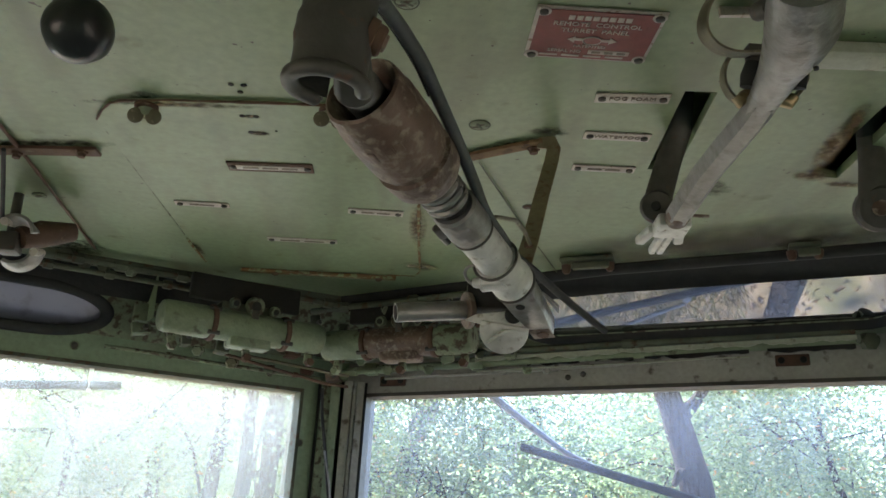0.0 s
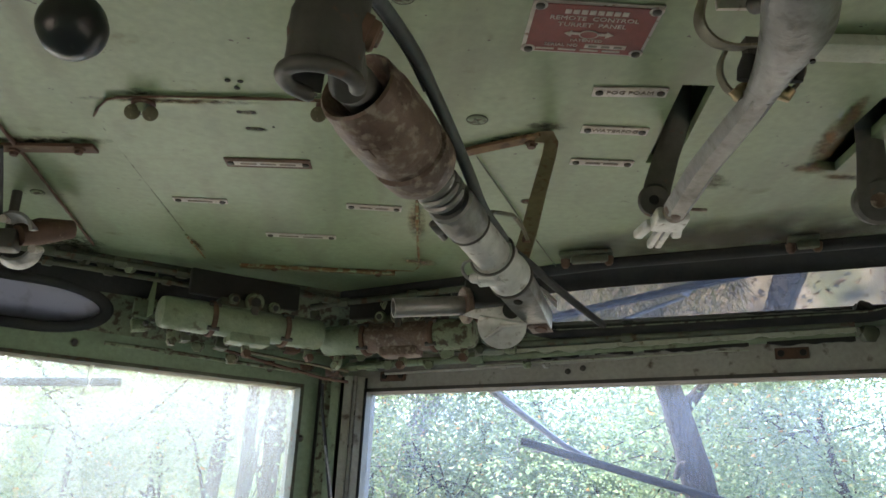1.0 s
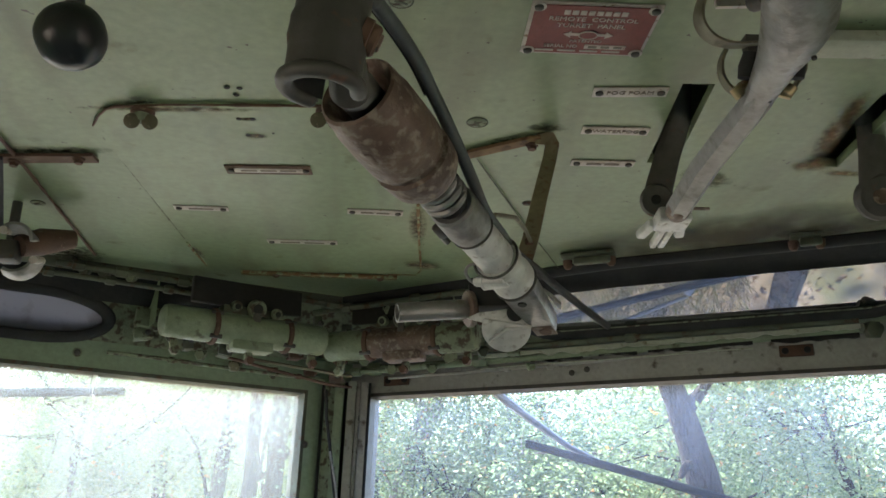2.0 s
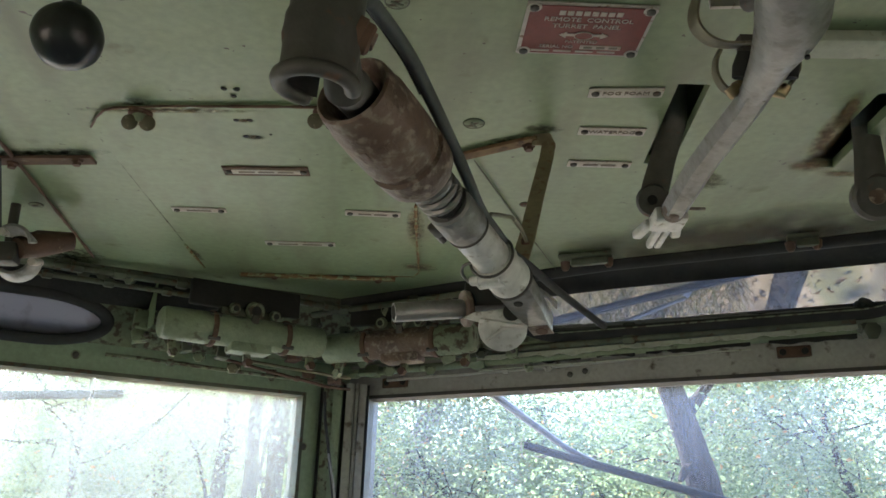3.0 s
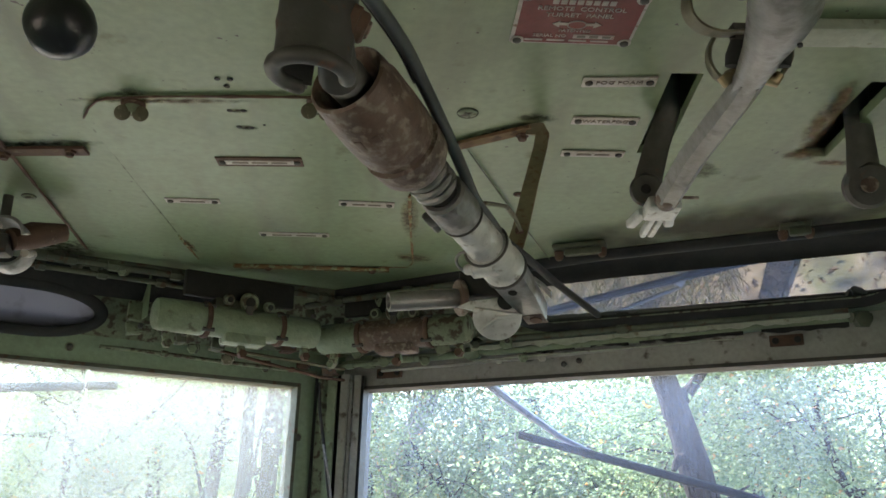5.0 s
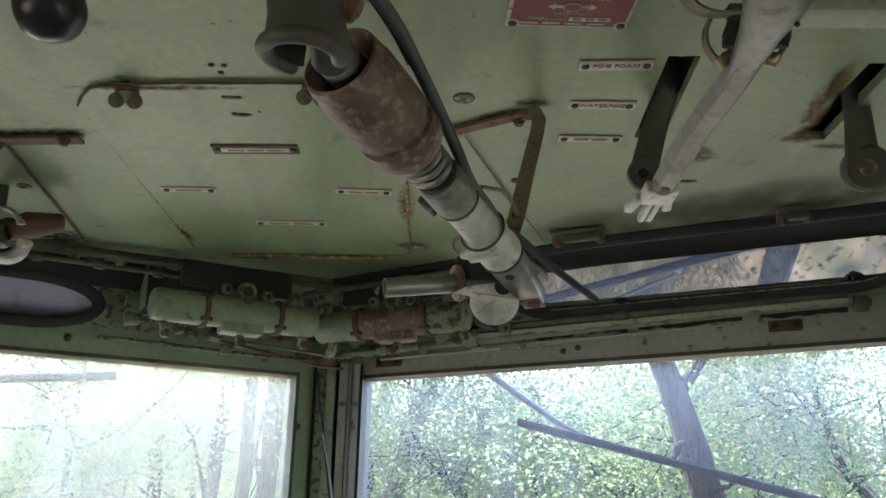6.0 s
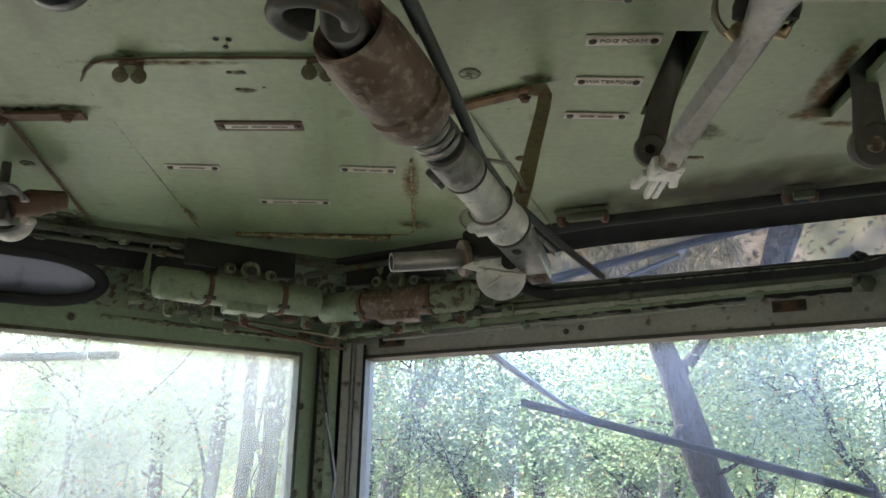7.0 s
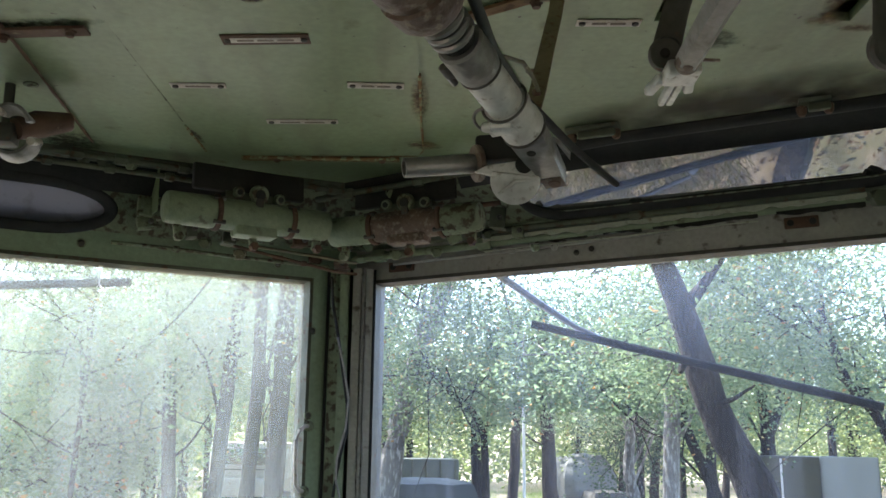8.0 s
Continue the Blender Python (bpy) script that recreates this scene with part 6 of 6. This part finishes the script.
# small grimy clutter along the head
clutter = [((-0.367, 1.563, 2.8), 0.034, 0.020, green_worn), ((-0.357, 1.557, 2.825), 0.050, 0.034, green_worn), ((-0.291, 1.58, 2.792), 0.018, 0.030, grime), ((-0.229, 1.611, 2.783), 0.026, 0.020, grime),
           ((-0.106, 1.674, 2.794), 0.030, 0.020, rust_m), ((-0.065, 1.616, 2.838), 0.018, 0.030, grime), ((-0.012, 1.655, 2.833), 0.020, 0.030, grime), ((0.115, 1.669, 2.808), 0.034, 0.016, rust_m),
           ((0.263, 1.594, 2.821), 0.030, 0.040, grime), ((0.305, 1.617, 2.801), 0.024, 0.020, green_worn), ((-0.03, 1.754, 2.764), 0.030, 0.018, cast_brown), ((0.001, 1.727, 2.809), 0.022, 0.020, green_worn)]
for k, (p, w, h, mt) in enumerate(clutter):
    p = V(p)
    sd = -1 if k < 6 else 1
    t = root("bracket", p, {grime: "small dark grimy bracket with a bolt", green_worn: "small worn green bracket with a bolt", rust_m: "small rusty bracket with a bolt", cast_brown: "small brown bracket with a bolt"}[mt], "bracket", "head brackets")
    rot = wall_turn(sd) @ spin("Y", (k * 37) % 23 - 11)
    part("plate", block(p, (w, 0.010, h), rot, 0.003), mt, t)
    part("foot", block(p + rot @ V((0, 0.010, -h * 0.45)), (w * 0.8, 0.024, 0.005), rot, 0.002), mt, t)
    c = p + rot @ V((w * 0.2, -0.005, 0))
    part("bolt", lathe(c, c + rot @ V((0, -0.007, 0)), [(0, 0.0052), (0.6, 0.0052), (1, 0.0035)], 6), cast_dark, t, "dark bolt head")
# ---- parked vehicles and equipment outdoors ----
def wheel(t, x, y, r, w, along):
    """A tyre with its rim; along: the axle's direction."""
    along = V(along).normalized()
    c = V((x, y, r))
    ty = part("tyre", lathe(c - along * w / 2, c + along * w / 2, [(0, r * 0.6), (0.05, r * 0.92), (0.2, r), (0.8, r), (0.95, r * 0.92), (1, r * 0.6)], 24), rubber, t, "black tyre")
    part("rim", lathe(c - along * w * 0.52, c + along * w * 0.52, [(0, r * 0.25), (0.1, r * 0.56), (0.9, r * 0.56), (1, r * 0.25)], 18), olive_paint, ty)


# faded tan truck, its cab and body seen from behind
tk = root("truck", (-3.1, 27.0, 0), "faded tan military truck parked under the trees", "truck", frame_of=HERE)
part("cab", block((-3.05, 26.6, 1.95), (2.25, 1.6, 1.05), None, 0.12), tan_paint, tk)
part("body", block((-3.05, 28.9, 1.55), (2.35, 3.2, 1.0), None, 0.05), tan_paint, tk)
part("bumper", block((-3.05, 25.55, 0.85), (2.2, 0.2, 0.25), None, 0.04), olive_paint, tk)
part("bonnet", block((-3.05, 25.75, 1.22), (1.5, 0.5, 0.5), None, 0.08), tan_paint, tk)
for s in (-0.55, 0.55):
    part("window", block((-3.05 + s, 25.80, 2.05), (0.85, 0.03, 0.45), None, 0.01), roof_glass, tk, "dark cab window")
part("panel_joint", block((-3.05, 25.79, 1.70), (2.0, 0.02, 0.03), None, 0.005), olive_paint, tk, "dark joint")
part("emblem", block((-3.1, 25.785, 1.83), (0.16, 0.02, 0.16), spin("Y", 45), 0.01), olive_paint, tk, "faded marking")
for sx in (-0.85, 0.85):
    wheel(tk, -3.05 + sx, 26.3, 0.5, 0.3, (1, 0, 0))
    wheel(tk, -3.05 + sx, 29.4, 0.5, 0.3, (1, 0, 0))


def draped(name, c, size, label, mat, sag=0.10, seed=0.0, slope=0.0, category="covered vehicle", taper=0.16):
    """A tarpaulin drawn over a vehicle: soft folds and sagging top, open below."""
    t = root(name, (c[0], c[1], 0), label, category, frame_of=HERE)
    bm = bmesh.new()
    bmesh.ops.create_cube(bm, size=1.0)
    bmesh.ops.subdivide_edges(bm, edges=bm.edges[:], cuts=14, use_grid_fill=True)
    for v in bm.verts:
        x, y, z = v.co.x * 2, v.co.y * 2, v.co.z + 0.5
        k = 1 - taper * (max(0.0, z - 0.45) / 0.55) ** 1.7
        r = (abs(x) ** 6 + abs(y) ** 6) ** (1 / 6)
        sc = 1.0 / max(1.0, r ** 0.25)
        fold = 0.035 * noise.noise(V((x * 4 + seed, y * 4, z * 0.9))) + 0.02 * math.sin(9 * x + 7 * y + seed)
        top_ = z * size[2] - sag * (1 - min(1, max(abs(x), abs(y)))) * 0 - (sag * (x * x + y * y) * 0.5 if z > 0.97 else 0) + slope * x * z
        v.co = V((c[0] + x * size[0] / 2 * k * sc + fold * 0.6 * (1 if abs(x) > 0.9 else 0.2), c[1] + y * size[1] / 2 * k * sc + fold * (1 if abs(y) > 0.9 else 0.2), c[2] + top_ + fold * 0.5))
    part("tarpaulin", bm, mat, t)
    part("frame", block((c[0], c[1], c[2] * 0.6), (size[0] * 0.7, size[1] * 0.8, c[2] * 0.5), None, 0.03), olive_paint, t, "olive chassis")
    for sx in (-1, 1):
        for sy in (-1, 1):
            wheel(t, c[0] + sx * size[0] * 0.36, c[1] + sy * size[1] * 0.3, 0.42, 0.22, (1, 0, 0))
    return t


draped("covered_trailer", (1.3, 18.6, 0.55), (2.3, 2.6, 1.22), "low trailer under a sagging grey-green tarpaulin", tarp_m, 0.14, 1.0)
draped("covered_truck", (7.35, 29.5, 0.7), (1.75, 3.4, 1.55), "truck cab under a pale creased tarpaulin", tarp_pale, 0.35, 4.0, 0.05, taper=0.42)
draped("covered_truck", (7.60, 27.0, 0.45), (1.20, 1.6, 0.72), "low vehicle under a dark grey-green tarpaulin", tarp_m, 0.1, 7.0)
dk = root("cargo_box", (2.15, 28.6, 0), "dark green cargo box with upright ribs behind the trailer", "cargo box", frame_of=HERE)
part("box", block((2.15, 29.0, 1.40), (2.05, 2.0, 1.25), None, 0.04), surface("dark_green_paint", (0.045, 0.055, 0.042), (0.06, 0.07, 0.055), (0.09, 0.09, 0.08), 0.6, scale=3), dk)
for k in range(5):
    part("rib", block((1.25 + 0.45 * k, 27.98, 1.40), (0.06, 0.05, 1.2), None, 0.01), olive_paint, dk, "upright rib")
part("bed", block((2.15, 29.0, 0.65), (2.0, 2.2, 0.2), None, 0.03), olive_paint, dk)
for sx in (-0.8, 0.8):
    wheel(dk, 2.15 + sx, 29.0, 0.4, 0.25, (1, 0, 0))

# olive shelter box on blocks
sh = root("equipment_shelter", (7.3, 13.3, 0), "olive and grey-green equipment shelter box with worn paint", "shelter", frame_of=HERE)
A, B, C = V((6.60, 14.75, 0)), V((6.66, 12.42, 0)), V((8.10, 13.30, 0))
D_ = A + (C - B)
zt, zb = 2.29, 1.02
up_ = V((0, 0, 1))
part("side_wall", slab([A + up_ * zb, B + up_ * zb, B + up_ * zt, A + up_ * zt], [], (C - B).normalized() * 0.05), olive_paint, sh, "olive side wall")
part("end_wall", slab([B + up_ * zb, C + up_ * zb, C + up_ * zt, B + up_ * zt], [], (A - B).normalized() * 0.05), olive_grey, sh, "chalky grey-green end wall")
part("far_wall", slab([C + up_ * zb, D_ + up_ * zb, D_ + up_ * zt, C + up_ * zt], [], (B - C).normalized() * 0.05), olive_paint, sh)
part("back_wall", slab([D_ + up_ * zb, A + up_ * zb, A + up_ * zt, D_ + up_ * zt], [], (B - A).normalized() * 0.05), olive_paint, sh)
part("top", slab([p + up_ * zt for p in (A, B, C, D_)], [], (0, 0, 0.035)), olive_grey, sh)
dAB = (B - A).normalized()
nAB = V((dAB.y, -dAB.x, 0))
for f in (0.42, 0.66):
    for dz in (0.0, 0.07):
        p = A + dAB * 0.55 + up_ * (zb + (zt - zb) * f + dz) + nAB * 0.015
        part("rail", tube([p - dAB * 0.5, p + dAB * 0.62], 0.016, 6), olive_paint, sh, "olive rub rail")
p = A + dAB * 1.22 + nAB * 0.012
part("strap", strap([p + up_ * zb, p + up_ * zt], 0.05, 0.012, nAB), white_m, sh, "white strap")
p = B + up_ * zb
dBC = (C - B).normalized()
for f in (0.12, 0.4, 0.62, 0.88):
    q = B + dBC * (C - B).length * f + up_ * (zb - 0.10) + (A - B).normalized() * 0.15
    part("foot_block", block(q, (0.17, 0.2, 0.2), spin("Z", 30), 0.02), black_m if f in (0.4, 0.88) else olive_paint, sh, "support block")
part("skid", slab([v_ + up_ * 0.62 for v_ in (A, B, C, D_)], [], (0, 0, 0.2)), olive_paint, sh)
for v_, o_ in ((A, (C - B)), (B, (C - B))):
    wheel(sh, (v_ + o_ * 0.2).x, (v_ + o_ * 0.2).y + (0.5 if v_ is B else -0.4), 0.36, 0.22, dBC)
    wheel(sh, (v_ + o_ * 0.8).x, (v_ + o_ * 0.8).y + (0.5 if v_ is B else -0.4), 0.36, 0.22, dBC)

pole = root("marker_pole", (3.69, 19.7, 0), "thin white painted steel pole in the grass", "pole", frame_of=HERE)
part("shaft", tube([(3.69, 19.7, -0.1), (3.69, 19.7, 3.38)], 0.032, 12), white_m, pole)
part("cap", lathe((3.69, 19.7, 3.37), (3.69, 19.7, 3.42), [(0, 0.04), (0.6, 0.04), (1, 0.015)], 12), white_m, pole)
